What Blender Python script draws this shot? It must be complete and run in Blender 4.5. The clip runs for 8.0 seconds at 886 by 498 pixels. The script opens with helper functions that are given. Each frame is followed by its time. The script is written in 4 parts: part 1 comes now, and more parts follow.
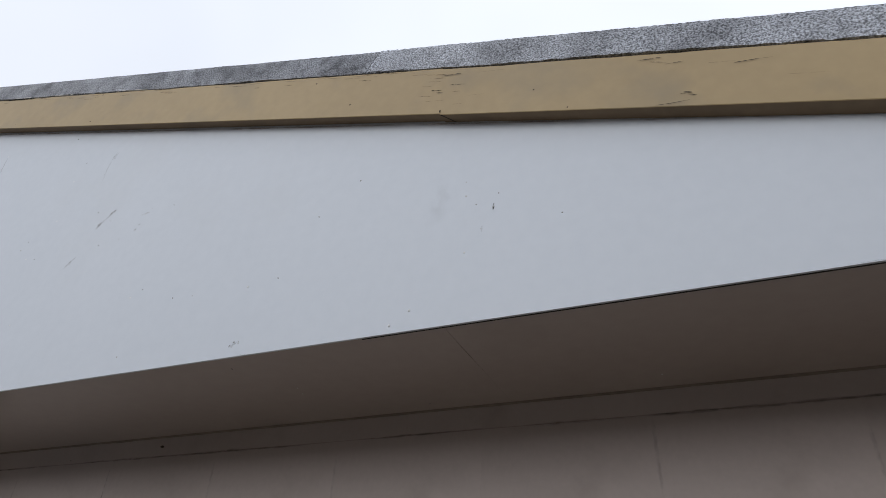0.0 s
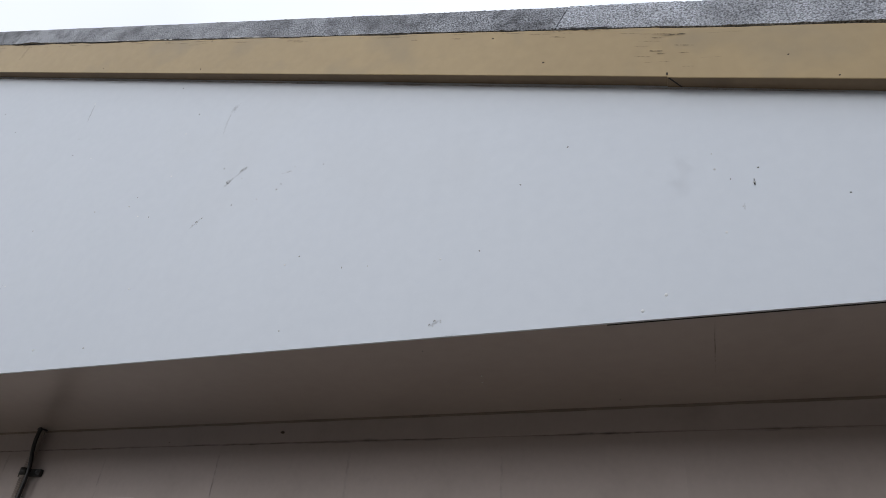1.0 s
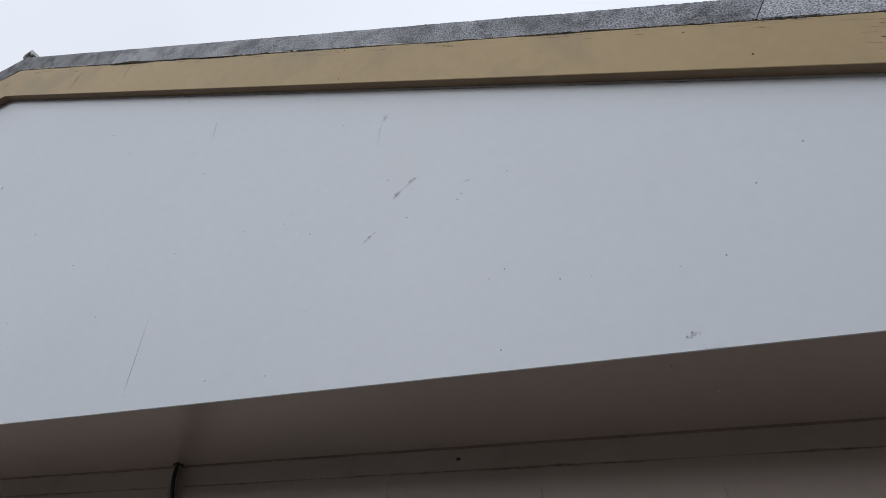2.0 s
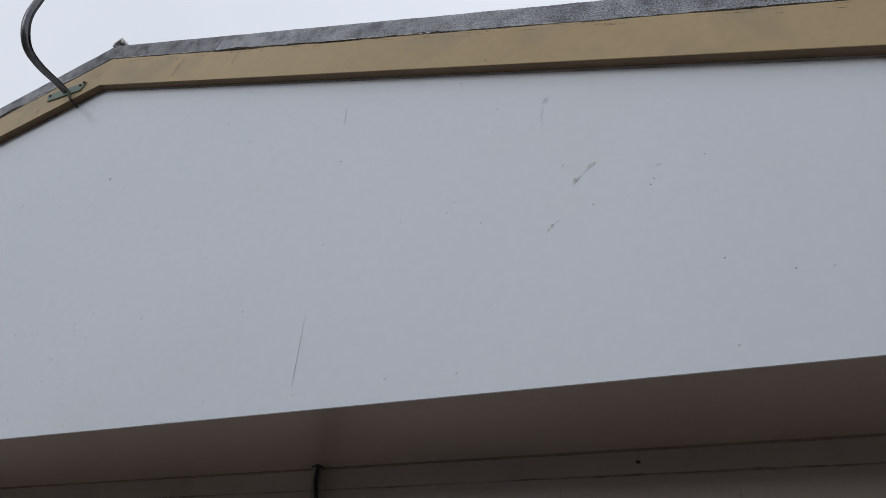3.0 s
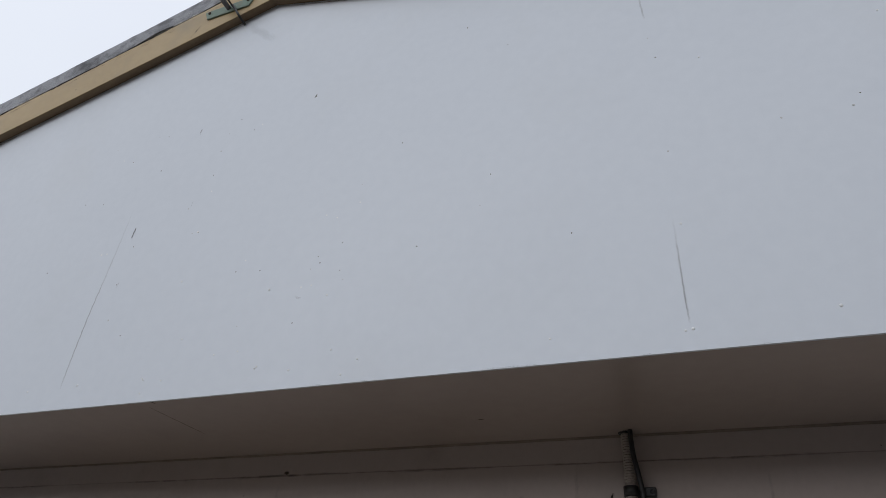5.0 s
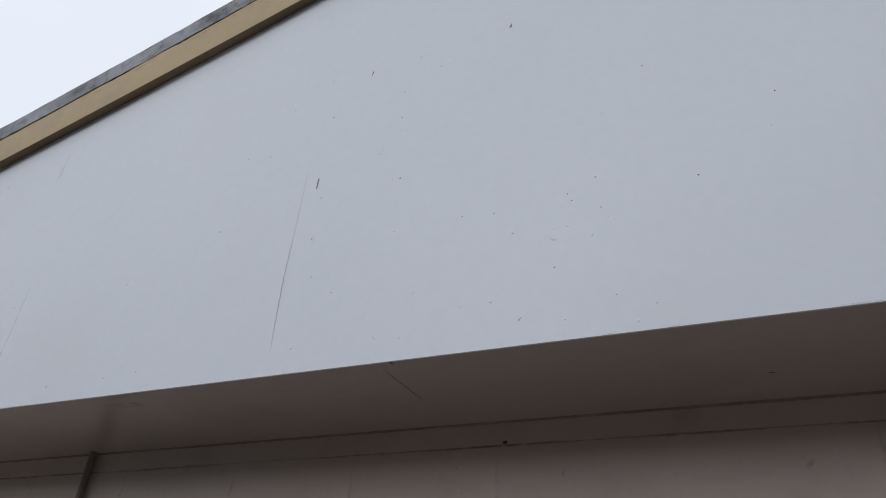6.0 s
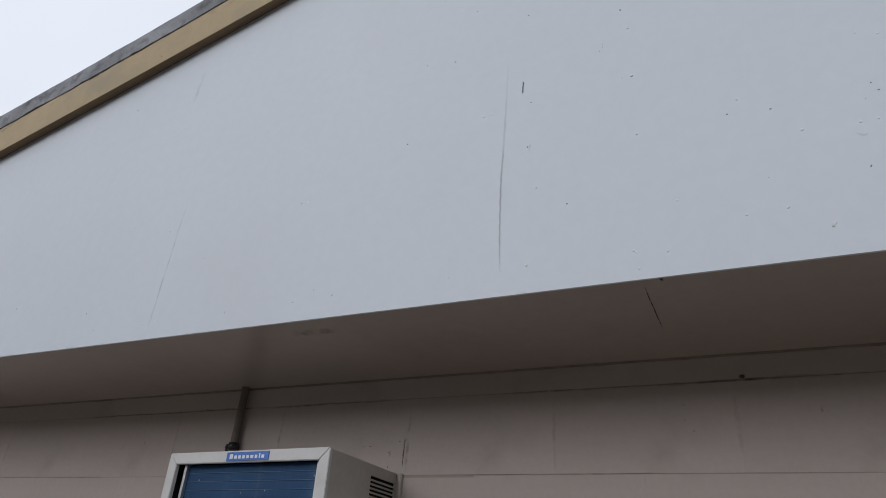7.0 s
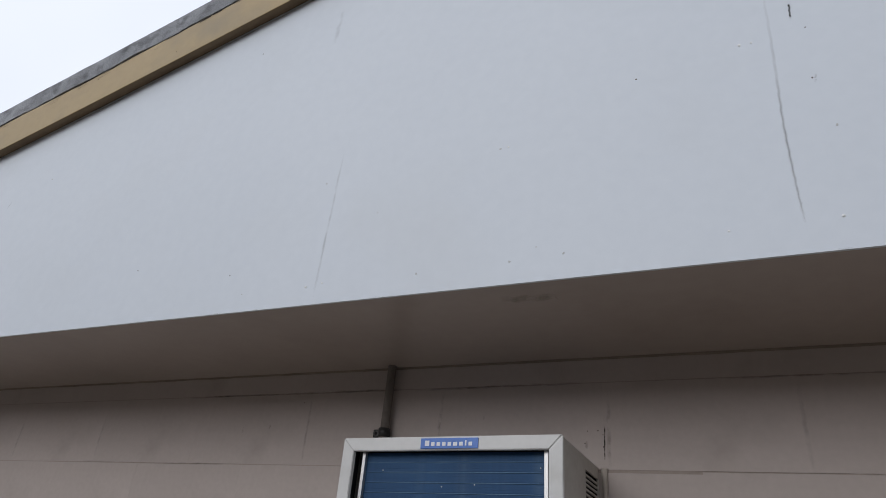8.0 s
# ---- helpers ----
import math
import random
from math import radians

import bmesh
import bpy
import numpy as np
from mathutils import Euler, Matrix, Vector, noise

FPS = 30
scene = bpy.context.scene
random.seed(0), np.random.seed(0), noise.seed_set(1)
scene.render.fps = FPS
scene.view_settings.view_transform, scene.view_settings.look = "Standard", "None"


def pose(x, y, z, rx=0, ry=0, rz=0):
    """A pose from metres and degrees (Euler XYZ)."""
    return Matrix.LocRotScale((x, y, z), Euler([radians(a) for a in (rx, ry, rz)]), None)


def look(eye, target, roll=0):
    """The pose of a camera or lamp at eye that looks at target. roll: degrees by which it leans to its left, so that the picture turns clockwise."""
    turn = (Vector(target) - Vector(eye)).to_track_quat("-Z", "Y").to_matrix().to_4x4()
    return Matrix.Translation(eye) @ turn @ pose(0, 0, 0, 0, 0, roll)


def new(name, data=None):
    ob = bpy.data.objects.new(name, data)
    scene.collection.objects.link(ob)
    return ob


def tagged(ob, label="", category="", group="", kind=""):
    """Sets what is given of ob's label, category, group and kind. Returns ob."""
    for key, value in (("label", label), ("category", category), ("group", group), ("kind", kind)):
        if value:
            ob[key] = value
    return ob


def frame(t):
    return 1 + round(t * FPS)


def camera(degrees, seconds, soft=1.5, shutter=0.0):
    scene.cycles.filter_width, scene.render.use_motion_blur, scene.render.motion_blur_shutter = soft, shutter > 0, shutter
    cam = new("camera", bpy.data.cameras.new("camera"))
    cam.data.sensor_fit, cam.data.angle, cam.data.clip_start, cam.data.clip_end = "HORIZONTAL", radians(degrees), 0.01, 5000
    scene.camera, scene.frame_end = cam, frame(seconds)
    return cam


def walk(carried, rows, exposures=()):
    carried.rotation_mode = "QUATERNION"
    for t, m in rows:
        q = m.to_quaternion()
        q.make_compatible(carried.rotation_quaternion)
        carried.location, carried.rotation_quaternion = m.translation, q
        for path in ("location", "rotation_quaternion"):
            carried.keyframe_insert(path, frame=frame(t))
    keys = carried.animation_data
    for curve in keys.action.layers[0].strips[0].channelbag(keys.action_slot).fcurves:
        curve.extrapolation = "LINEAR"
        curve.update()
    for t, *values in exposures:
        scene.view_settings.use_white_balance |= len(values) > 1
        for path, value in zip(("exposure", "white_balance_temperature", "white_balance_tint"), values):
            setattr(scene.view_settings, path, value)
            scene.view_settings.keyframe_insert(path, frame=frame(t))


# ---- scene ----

cam = camera(69.0, 8.0, soft=0.7)
PATH = [
    (0, (2.159, -0.974, 1.571), (1.464, 0.549, 2.664), 3.1),
    (0.2, (2.059, -0.967, 1.582), (1.368, 0.561, 2.672), 3.8),
    (0.5, (1.889, -0.96, 1.58), (1.242, 0.597, 2.656), 4.7),
    (0.7, (1.774, -0.985, 1.595), (1.165, 0.593, 2.662), 3.8),
    (1, (1.648, -1.003, 1.604), (1.017, 0.562, 2.678), 4.9),
    (1.2, (1.569, -1.007, 1.602), (0.906, 0.545, 2.676), 5.2),
    (2.3, (1.063, -1.098, 1.635), (0.46, 0.44, 2.762), 2.3),
    (2.5, (0.978, -1.118, 1.646), (0.376, 0.424, 2.768), 2.1),
    (2.7, (0.916, -1.139, 1.648), (0.291, 0.402, 2.76), 2.8),
    (3, (0.806, -1.126, 1.638), (0.165, 0.408, 2.749), 3.2),
    (3.2, (0.732, -1.111, 1.631), (0.09, 0.422, 2.744), 3.0),
    (3.5, (0.587, -1.06, 1.647), (-0.041, 0.451, 2.797), 2.7),
    (3.7, (0.522, -1.032, 1.648), (-0.124, 0.478, 2.79), 4.2),
    (4, (0.392, -1.009, 1.636), (-0.234, 0.515, 2.77), 5.8),
    (4.2, (0.314, -1.012, 1.632), (-0.308, 0.512, 2.769), 4.4),
    (4.5, (0.186, -1.028, 1.648), (-0.448, 0.496, 2.778), 2.3),
    (4.7, (0.089, -1.059, 1.641), (-0.534, 0.478, 2.758), 1.9),
    (5, (-0.022, -1.04, 1.638), (-0.669, 0.5, 2.737), 3.9),
    (5.2, (-0.114, -1.03, 1.624), (-0.783, 0.501, 2.724), 3.9),
    (6.3, (-0.714, -1.048, 1.627), (-1.41, 0.517, 2.66), 2.6),
    (6.5, (-0.792, -1.063, 1.633), (-1.487, 0.513, 2.649), 2.1),
    (6.7, (-0.875, -1.048, 1.632), (-1.612, 0.519, 2.633), 3.3),
    (7, (-1.037, -1.027, 1.603), (-1.818, 0.551, 2.552), 4.3),
    (7.2, (-1.141, -0.986, 1.603), (-1.913, 0.595, 2.553), 4.9),
    (7.5, (-1.267, -0.944, 1.612), (-2.054, 0.62, 2.578), 5.4),
    (7.7, (-1.365, -0.949, 1.607), (-2.151, 0.619, 2.568), 6.0),
    (8, (-1.541, -0.99, 1.605), (-2.334, 0.591, 2.54), 5.7),
]
walk(cam, [(t, look(eye, target, roll)) for t, eye, target, roll in PATH], exposures=[(0, -0.17), (0.5, -0.29), (1.0, -0.06), (2.5, -0.44), (3.0, -0.47), (3.5, -0.4), (4.0, -0.36), (4.5, -0.2), (5.0, -0.28), (6.5, -0.25), (7.0, -0.28), (7.5, -0.14), (8.0, -0.14)])

# ---- light: an overcast sky, brighter overhead and to the north than at the horizon, and a low veiled sun ----
SUN_ELEVATION, SUN_TURN = radians(21), radians(200)
world = bpy.data.worlds.new("overcast_sky")
scene.world = world
world.use_nodes = True
wt = world.node_tree
wt.nodes.clear()
w_out = wt.nodes.new("ShaderNodeOutputWorld")
w_bg = wt.nodes.new("ShaderNodeBackground")
w_sky = wt.nodes.new("ShaderNodeTexSky")
w_sky.sky_type, w_sky.sun_disc = "NISHITA", False
w_sky.sun_elevation, w_sky.sun_rotation = SUN_ELEVATION, SUN_TURN
w_sky.air_density, w_sky.dust_density = 1.0, 3.0
w_noise = wt.nodes.new("ShaderNodeTexNoise")
w_noise.inputs["Scale"].default_value, w_noise.inputs["Detail"].default_value = 1.6, 3
w_ramp = wt.nodes.new("ShaderNodeValToRGB")
w_ramp.color_ramp.elements[0].position, w_ramp.color_ramp.elements[0].color = 0.3, (8.7, 9.2, 10.25, 1)
w_ramp.color_ramp.elements[1].position, w_ramp.color_ramp.elements[1].color = 0.7, (10.5, 11.0, 12.0, 1)
w_mix = wt.nodes.new("ShaderNodeMix")
w_mix.data_type = "RGBA"
w_mix.inputs["Factor"].default_value = 0.9
wt.links.new(w_noise.outputs["Fac"], w_ramp.inputs["Fac"])
wt.links.new(w_sky.outputs["Color"], w_mix.inputs["A"])
wt.links.new(w_ramp.outputs["Color"], w_mix.inputs["B"])
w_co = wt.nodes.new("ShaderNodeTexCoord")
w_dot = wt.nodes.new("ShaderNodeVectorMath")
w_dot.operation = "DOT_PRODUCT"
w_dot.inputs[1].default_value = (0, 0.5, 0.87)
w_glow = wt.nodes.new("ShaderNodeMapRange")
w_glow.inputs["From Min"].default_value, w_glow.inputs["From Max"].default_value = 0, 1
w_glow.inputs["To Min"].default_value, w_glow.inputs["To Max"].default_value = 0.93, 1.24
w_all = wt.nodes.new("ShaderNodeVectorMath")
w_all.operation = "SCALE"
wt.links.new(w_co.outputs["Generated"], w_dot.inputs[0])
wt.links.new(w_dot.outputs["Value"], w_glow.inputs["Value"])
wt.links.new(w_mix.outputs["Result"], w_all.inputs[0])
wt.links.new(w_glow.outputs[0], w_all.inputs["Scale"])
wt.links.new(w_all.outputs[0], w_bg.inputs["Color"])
w_bg.inputs["Strength"].default_value = 0.1
wt.links.new(w_bg.outputs[0], w_out.inputs[0])

sun_data = bpy.data.lights.new("sun", "SUN")
sun_data.energy, sun_data.angle, sun_data.color = 0.88, radians(30), (0.97, 0.98, 1.0)
sun = new("sun", sun_data)
sun.matrix_world = look((-5, -17.3, 8.9), (0, 0, 2))


# ---- materials ----
def material(name):
    m = bpy.data.materials.new(name)
    m.use_nodes = True
    return m, m.node_tree, m.node_tree.nodes["Principled BSDF"]


def surface(name, dark, light, rough=0.6, big=1.5, fine=60.0, bump=0.15, metal=0.0, stain=None, amount=0.3, relief=0.002, shift=0.0):
    """Paint or mineral surface: two scales of colour variation, fine relief, and an optional stain colour."""
    m, nt, bsdf = material(name)
    co = nt.nodes.new("ShaderNodeTexCoord")
    info = nt.nodes.new("ShaderNodeObjectInfo")
    n1 = nt.nodes.new("ShaderNodeTexNoise")
    n1.inputs["Scale"].default_value, n1.inputs["Detail"].default_value = big, 5
    n2 = nt.nodes.new("ShaderNodeTexNoise")
    n2.inputs["Scale"].default_value, n2.inputs["Detail"].default_value = fine, 6
    for n in (n1, n2):
        nt.links.new(co.outputs["Object"], n.inputs["Vector"])
    mean = nt.nodes.new("ShaderNodeMath")
    mean.operation = "MULTIPLY_ADD"
    mean.inputs[1].default_value = 0.35
    nt.links.new(n2.outputs["Fac"], mean.inputs[0])
    scaled = nt.nodes.new("ShaderNodeMath")
    scaled.operation = "MULTIPLY"
    scaled.inputs[1].default_value = 0.65
    nt.links.new(n1.outputs["Fac"], scaled.inputs[0])
    nt.links.new(scaled.outputs[0], mean.inputs[2])
    ramp = nt.nodes.new("ShaderNodeValToRGB")
    ramp.color_ramp.elements[0].position, ramp.color_ramp.elements[0].color = 0.32, (*dark, 1)
    ramp.color_ramp.elements[1].position, ramp.color_ramp.elements[1].color = 0.68, (*light, 1)
    nt.links.new(mean.outputs[0], ramp.inputs["Fac"])
    colour = ramp.outputs["Color"]
    if stain:
        n3 = nt.nodes.new("ShaderNodeTexNoise")
        n3.inputs["Scale"].default_value, n3.inputs["Detail"].default_value = big * 2.3, 8
        nt.links.new(co.outputs["Object"], n3.inputs["Vector"])
        r3 = nt.nodes.new("ShaderNodeMapRange")
        r3.inputs["From Min"].default_value, r3.inputs["From Max"].default_value, r3.inputs["To Max"].default_value = 0.54, 0.78, amount
        nt.links.new(n3.outputs["Fac"], r3.inputs["Value"])
        mix = nt.nodes.new("ShaderNodeMix")
        mix.data_type = "RGBA"
        mix.inputs["B"].default_value = (*stain, 1)
        nt.links.new(r3.outputs[0], mix.inputs["Factor"])
        nt.links.new(colour, mix.inputs["A"])
        colour = mix.outputs["Result"]
    if shift:
        hsv = nt.nodes.new("ShaderNodeHueSaturation")
        r4 = nt.nodes.new("ShaderNodeMapRange")
        r4.inputs["To Min"].default_value, r4.inputs["To Max"].default_value = 1 - shift, 1 + shift
        nt.links.new(info.outputs["Random"], r4.inputs["Value"])
        nt.links.new(r4.outputs[0], hsv.inputs["Value"])
        nt.links.new(colour, hsv.inputs["Color"])
        colour = hsv.outputs["Color"]
    nt.links.new(colour, bsdf.inputs["Base Color"])
    bsdf.inputs["Roughness"].default_value, bsdf.inputs["Metallic"].default_value = rough, metal
    b = nt.nodes.new("ShaderNodeBump")
    b.inputs["Strength"].default_value, b.inputs["Distance"].default_value = bump, relief
    nt.links.new(mean.outputs[0], b.inputs["Height"])
    nt.links.new(b.outputs["Normal"], bsdf.inputs["Normal"])
    return m


def pebbled(name, tone_of=1.0):
    """Grey cement dashed with small pebbles, light and dark ones, over pale and sooty patches."""
    m, nt, bsdf = material(name)
    co = nt.nodes.new("ShaderNodeTexCoord")

    def texture(kind, scale, detail=None):
        n = nt.nodes.new(kind)
        n.inputs["Scale"].default_value = scale
        if detail is not None:
            n.inputs["Detail"].default_value = detail
        nt.links.new(co.outputs["Object"], n.inputs["Vector"])
        return n

    def ramp(source, *stops):
        r = nt.nodes.new("ShaderNodeValToRGB")
        for e, (at, value) in zip(r.color_ramp.elements, stops):
            e.position, e.color = at, (value, 1.01 * value, 1.035 * value, 1)
        nt.links.new(source, r.inputs["Fac"])
        return r.outputs["Color"]

    def times(a, b, share=1.0):
        n = nt.nodes.new("ShaderNodeMix")
        n.data_type, n.blend_type = "RGBA", "MULTIPLY"
        if isinstance(share, float):
            n.inputs["Factor"].default_value = share
        else:
            nt.links.new(share, n.inputs["Factor"])
        nt.links.new(a, n.inputs["A"])
        nt.links.new(b, n.inputs["B"])
        return n.outputs["Result"]

    stones = texture("ShaderNodeTexVoronoi", 330)
    sand = texture("ShaderNodeTexNoise", 230, 3)
    patch = texture("ShaderNodeTexNoise", 7.0, 9)
    dirt = texture("ShaderNodeTexNoise", 26.0, 7)
    wear = texture("ShaderNodeTexNoise", 1.7, 3)
    coarse = nt.nodes.new("ShaderNodeMapRange")
    coarse.inputs["From Min"].default_value, coarse.inputs["From Max"].default_value = -0.6, 1.7
    coarse.inputs["To Min"].default_value, coarse.inputs["To Max"].default_value = 0.35, 1.0
    along = nt.nodes.new("ShaderNodeSeparateXYZ")
    nt.links.new(co.outputs["Object"], along.inputs[0])
    blend = nt.nodes.new("ShaderNodeMath")
    blend.operation = "MULTIPLY_ADD"
    blend.inputs[1].default_value = 3.0
    nt.links.new(wear.outputs["Fac"], blend.inputs[0])
    shifted = nt.nodes.new("ShaderNodeMath")
    shifted.inputs[1].default_value = -1.5
    nt.links.new(along.outputs["X"], shifted.inputs[0])
    nt.links.new(shifted.outputs[0], blend.inputs[2])
    nt.links.new(blend.outputs[0], coarse.inputs["Value"])
    cement = ramp(patch.outputs["Fac"], (0.35, 0.36 * tone_of), (0.60, 0.58 * tone_of))
    colour = times(cement, ramp(sand.outputs["Fac"], (0.36, 0.35), (0.60, 1.30)), coarse.outputs[0])
    colour = times(colour, ramp(stones.outputs["Distance"], (0.25, 1.0), (0.80, 0.72)), coarse.outputs[0])
    colour = times(colour, ramp(dirt.outputs["Fac"], (0.34, 0.20 + 0.55 * tone_of), (0.52, 1.0)))
    nt.links.new(colour, bsdf.inputs["Base Color"])
    bsdf.inputs["Roughness"].default_value = 0.95
    b = nt.nodes.new("ShaderNodeBump")
    b.inputs["Strength"].default_value, b.inputs["Distance"].default_value = 0.9, 0.006
    nt.links.new(sand.outputs["Fac"], b.inputs["Height"])
    nt.links.new(b.outputs["Normal"], bsdf.inputs["Normal"])
    return m


def smudge(name, colour, strength, grain=90.0, sharp=1.0, even=0.0):
    """A thin dirt mark that fades at its rim and breaks up in a grain; even: how little it breaks up."""
    m, nt, bsdf = material(name)
    co = nt.nodes.new("ShaderNodeTexCoord")
    sep = nt.nodes.new("ShaderNodeSeparateXYZ")
    nt.links.new(co.outputs["UV"], sep.inputs[0])
    info = nt.nodes.new("ShaderNodeObjectInfo")
    place = nt.nodes.new("ShaderNodeVectorMath")
    place.operation = "MULTIPLY_ADD"
    place.inputs[1].default_value = (7.0, 3.0, 5.0)
    nt.links.new(info.outputs["Random"], place.inputs[0])
    nt.links.new(co.outputs["Object"], place.inputs[2])

    def maths(op, a, b=None):
        n = nt.nodes.new("ShaderNodeMath")
        n.operation = op
        for i, v in enumerate((a, b)):
            if v is None:
                continue
            if isinstance(v, (int, float)):
                n.inputs[i].default_value = v
            else:
                nt.links.new(v, n.inputs[i])
        return n.outputs[0]

    def falloff(s):
        p = maths("MULTIPLY", maths("MULTIPLY", s, maths("SUBTRACT", 1.0, s)), 4.0)
        return maths("POWER", maths("MAXIMUM", p, 0.0), sharp)

    noise_node = nt.nodes.new("ShaderNodeTexNoise")
    noise_node.inputs["Scale"].default_value, noise_node.inputs["Detail"].default_value = grain, 5
    nt.links.new(place.outputs[0], noise_node.inputs["Vector"])
    ragged = maths("ADD", maths("MULTIPLY", maths("SUBTRACT", noise_node.outputs["Fac"], 0.33), 2.6 * (1 - even)), 0.45 * even)
    alpha = maths("MULTIPLY", maths("MULTIPLY", falloff(sep.outputs["X"]), falloff(sep.outputs["Y"])), ragged)
    alpha = maths("MINIMUM", maths("MAXIMUM", maths("MULTIPLY", alpha, strength), 0.0), 1.0)
    nt.links.new(alpha, bsdf.inputs["Alpha"])
    bsdf.inputs["Base Color"].default_value = (*colour, 1)
    bsdf.inputs["Roughness"].default_value = 0.9
    return m


WHITE = surface("white_wall_paint", (0.626, 0.667, 0.727), (0.680, 0.719, 0.777), 0.55, 0.9, 35, 0.25, stain=(0.595, 0.615, 0.635), amount=0.35)
TAN = surface("tan_board_paint", (0.358, 0.259, 0.129), (0.425, 0.311, 0.159), 0.5, 2.2, 40, 0.3, stain=(0.25, 0.205, 0.135), amount=0.7, shift=0.03)
SHADED_UNDERSIDE = surface("shaded_underside", (0.15, 0.104, 0.060), (0.21, 0.148, 0.087), 0.8, 4, 50, 0.5, stain=(0.10, 0.07, 0.05), amount=0.5)
GRIT = pebbled("pebbled_cement", 1.08)
# The same cement in darker tones, for the left, ridge and middle runs.
DARK_GRIT = pebbled("dark_cement", 0.68)
DULL = pebbled("dull_cement", 0.82)
SOFFIT = surface("soffit_paint", (0.339, 0.282, 0.250), (0.395, 0.336, 0.302), 0.27, 1.3, 30, 0.05, stain=(0.255, 0.205, 0.175), amount=0.5)
coat = SOFFIT.node_tree.nodes["Principled BSDF"]
coat.inputs["Coat Weight"].default_value, coat.inputs["Coat Roughness"].default_value, coat.inputs["Coat IOR"].default_value = 0.7, 0.31, 1.6
BLOCK = surface("block_paint", (0.421, 0.361, 0.333), (0.481, 0.416, 0.388), 0.65, 3.0, 70, 0.35, stain=(0.30, 0.25, 0.22), amount=0.4, shift=0.02)
UNSEEN_DARK = surface("unseen_dark_courses", (0.062, 0.052, 0.046), (0.095, 0.080, 0.070), 0.7, 3.0, 70, 0.35, stain=(0.045, 0.038, 0.033), amount=0.4, shift=0.02)
MORTAR = surface("painted_mortar", (0.32, 0.265, 0.232), (0.39, 0.33, 0.295), 0.9, 5, 90, 0.5)
GAP_BLACK = surface("gap_black", (0.010, 0.009, 0.008), (0.024, 0.020, 0.017), 0.9, 5, 60, 0.4)
TILE = surface("roof_cement", (0.16, 0.16, 0.165), (0.30, 0.30, 0.31), 0.9, 3, 50, 0.6)
GROUND = surface("yard_asphalt", (0.048, 0.045, 0.042), (0.075, 0.071, 0.066), 0.9, 0.4, 40, 0.5, stain=(0.035, 0.033, 0.031), amount=0.5)
BOUNCE_PATH = surface("bounce_path", (0.365, 0.315, 0.255), (0.455, 0.398, 0.328), 0.9, 0.9, 30, 0.3, stain=(0.27, 0.23, 0.185), amount=0.5)
BLOCKER_GREY = surface("blocker_grey", (0.085, 0.08, 0.075), (0.13, 0.125, 0.118), 0.9, 0.8, 20, 0.5, stain=(0.06, 0.06, 0.055), amount=0.6)
ENAMEL = surface("white_enamel", (0.59, 0.582, 0.57), (0.66, 0.652, 0.64), 0.4, 6, 80, 0.12, stain=(0.42, 0.40, 0.365), amount=0.5)
# Darker beige enamel: the shade on the unit's sides is put into the colour.
SHADED_ENAMEL = surface("shaded_beige_enamel", (0.46, 0.43, 0.39), (0.56, 0.53, 0.49), 0.6, 5, 70, 0.2, stain=(0.36, 0.32, 0.27), amount=0.5)
FIN = surface("blue_fin", (0.007, 0.042, 0.11), (0.014, 0.068, 0.17), 0.6, 9, 140, 0.2, metal=0.3, stain=(0.10, 0.16, 0.22), amount=0.5)
FINEDGE = surface("fin_seam", (0.03, 0.085, 0.16), (0.08, 0.16, 0.25), 0.45, 12, 140, 0.2, metal=0.3)
ALUMINIUM = surface("aluminium", (0.50, 0.50, 0.50), (0.62, 0.62, 0.62), 0.4, 8, 120, 0.1, metal=0.8)
UNIT_SHADE = surface("unit_shade", (0.008, 0.008, 0.009), (0.014, 0.014, 0.015), 0.8, 8, 60, 0.1)
BADGE = surface("blue_badge", (0.06, 0.16, 0.50), (0.08, 0.20, 0.58), 0.4, 20, 120, 0.05)
BADGEWHITE = surface("badge_white", (0.72, 0.74, 0.78), (0.80, 0.82, 0.85), 0.5, 20, 120, 0.05)
CONDUIT = surface("painted_conduit", (0.27, 0.23, 0.205), (0.35, 0.305, 0.275), 0.5, 8, 80, 0.2)
DUSTYCONDUIT = surface("dusty_conduit", (0.13, 0.108, 0.092), (0.20, 0.17, 0.15), 0.7, 8, 80, 0.2)
BLACK = surface("black_plastic", (0.010, 0.010, 0.010), (0.022, 0.021, 0.020), 0.45, 10, 90, 0.1)
GREEN = surface("green_plate_paint", (0.115, 0.175, 0.135), (0.175, 0.24, 0.19), 0.6, 14, 90, 0.4, stain=(0.20, 0.17, 0.12), amount=0.6)
STEEL = surface("dull_steel", (0.075, 0.075, 0.08), (0.19, 0.19, 0.20), 0.28, 7, 90, 0.3, metal=0.7, stain=(0.08, 0.075, 0.07), amount=0.6)
CHIP = surface("bare_chip", (0.10, 0.10, 0.105), (0.26, 0.26, 0.265), 0.9, 30, 200, 0.2)
PALECHIP = surface("pale_chip", (0.42, 0.425, 0.43), (0.55, 0.555, 0.56), 0.9, 30, 200, 0.2)
RUST = surface("rust", (0.035, 0.026, 0.02), (0.08, 0.055, 0.038), 0.9, 40, 150, 0.4)
SEALANT = surface("sealant", (0.36, 0.31, 0.27), (0.46, 0.41, 0.36), 0.7, 20, 120, 0.4)
M_STREAK = smudge("grey_joint_streak", (0.24, 0.225, 0.215), 0.55, 60, 0.8, 0.75)
M_HALO = smudge("soft_grey_streak", (0.36, 0.35, 0.345), 0.42, 30, 0.9, 0.8)
M_FAINT = smudge("faint_grey_mark", (0.32, 0.325, 0.335), 0.27, 30, 1.2)
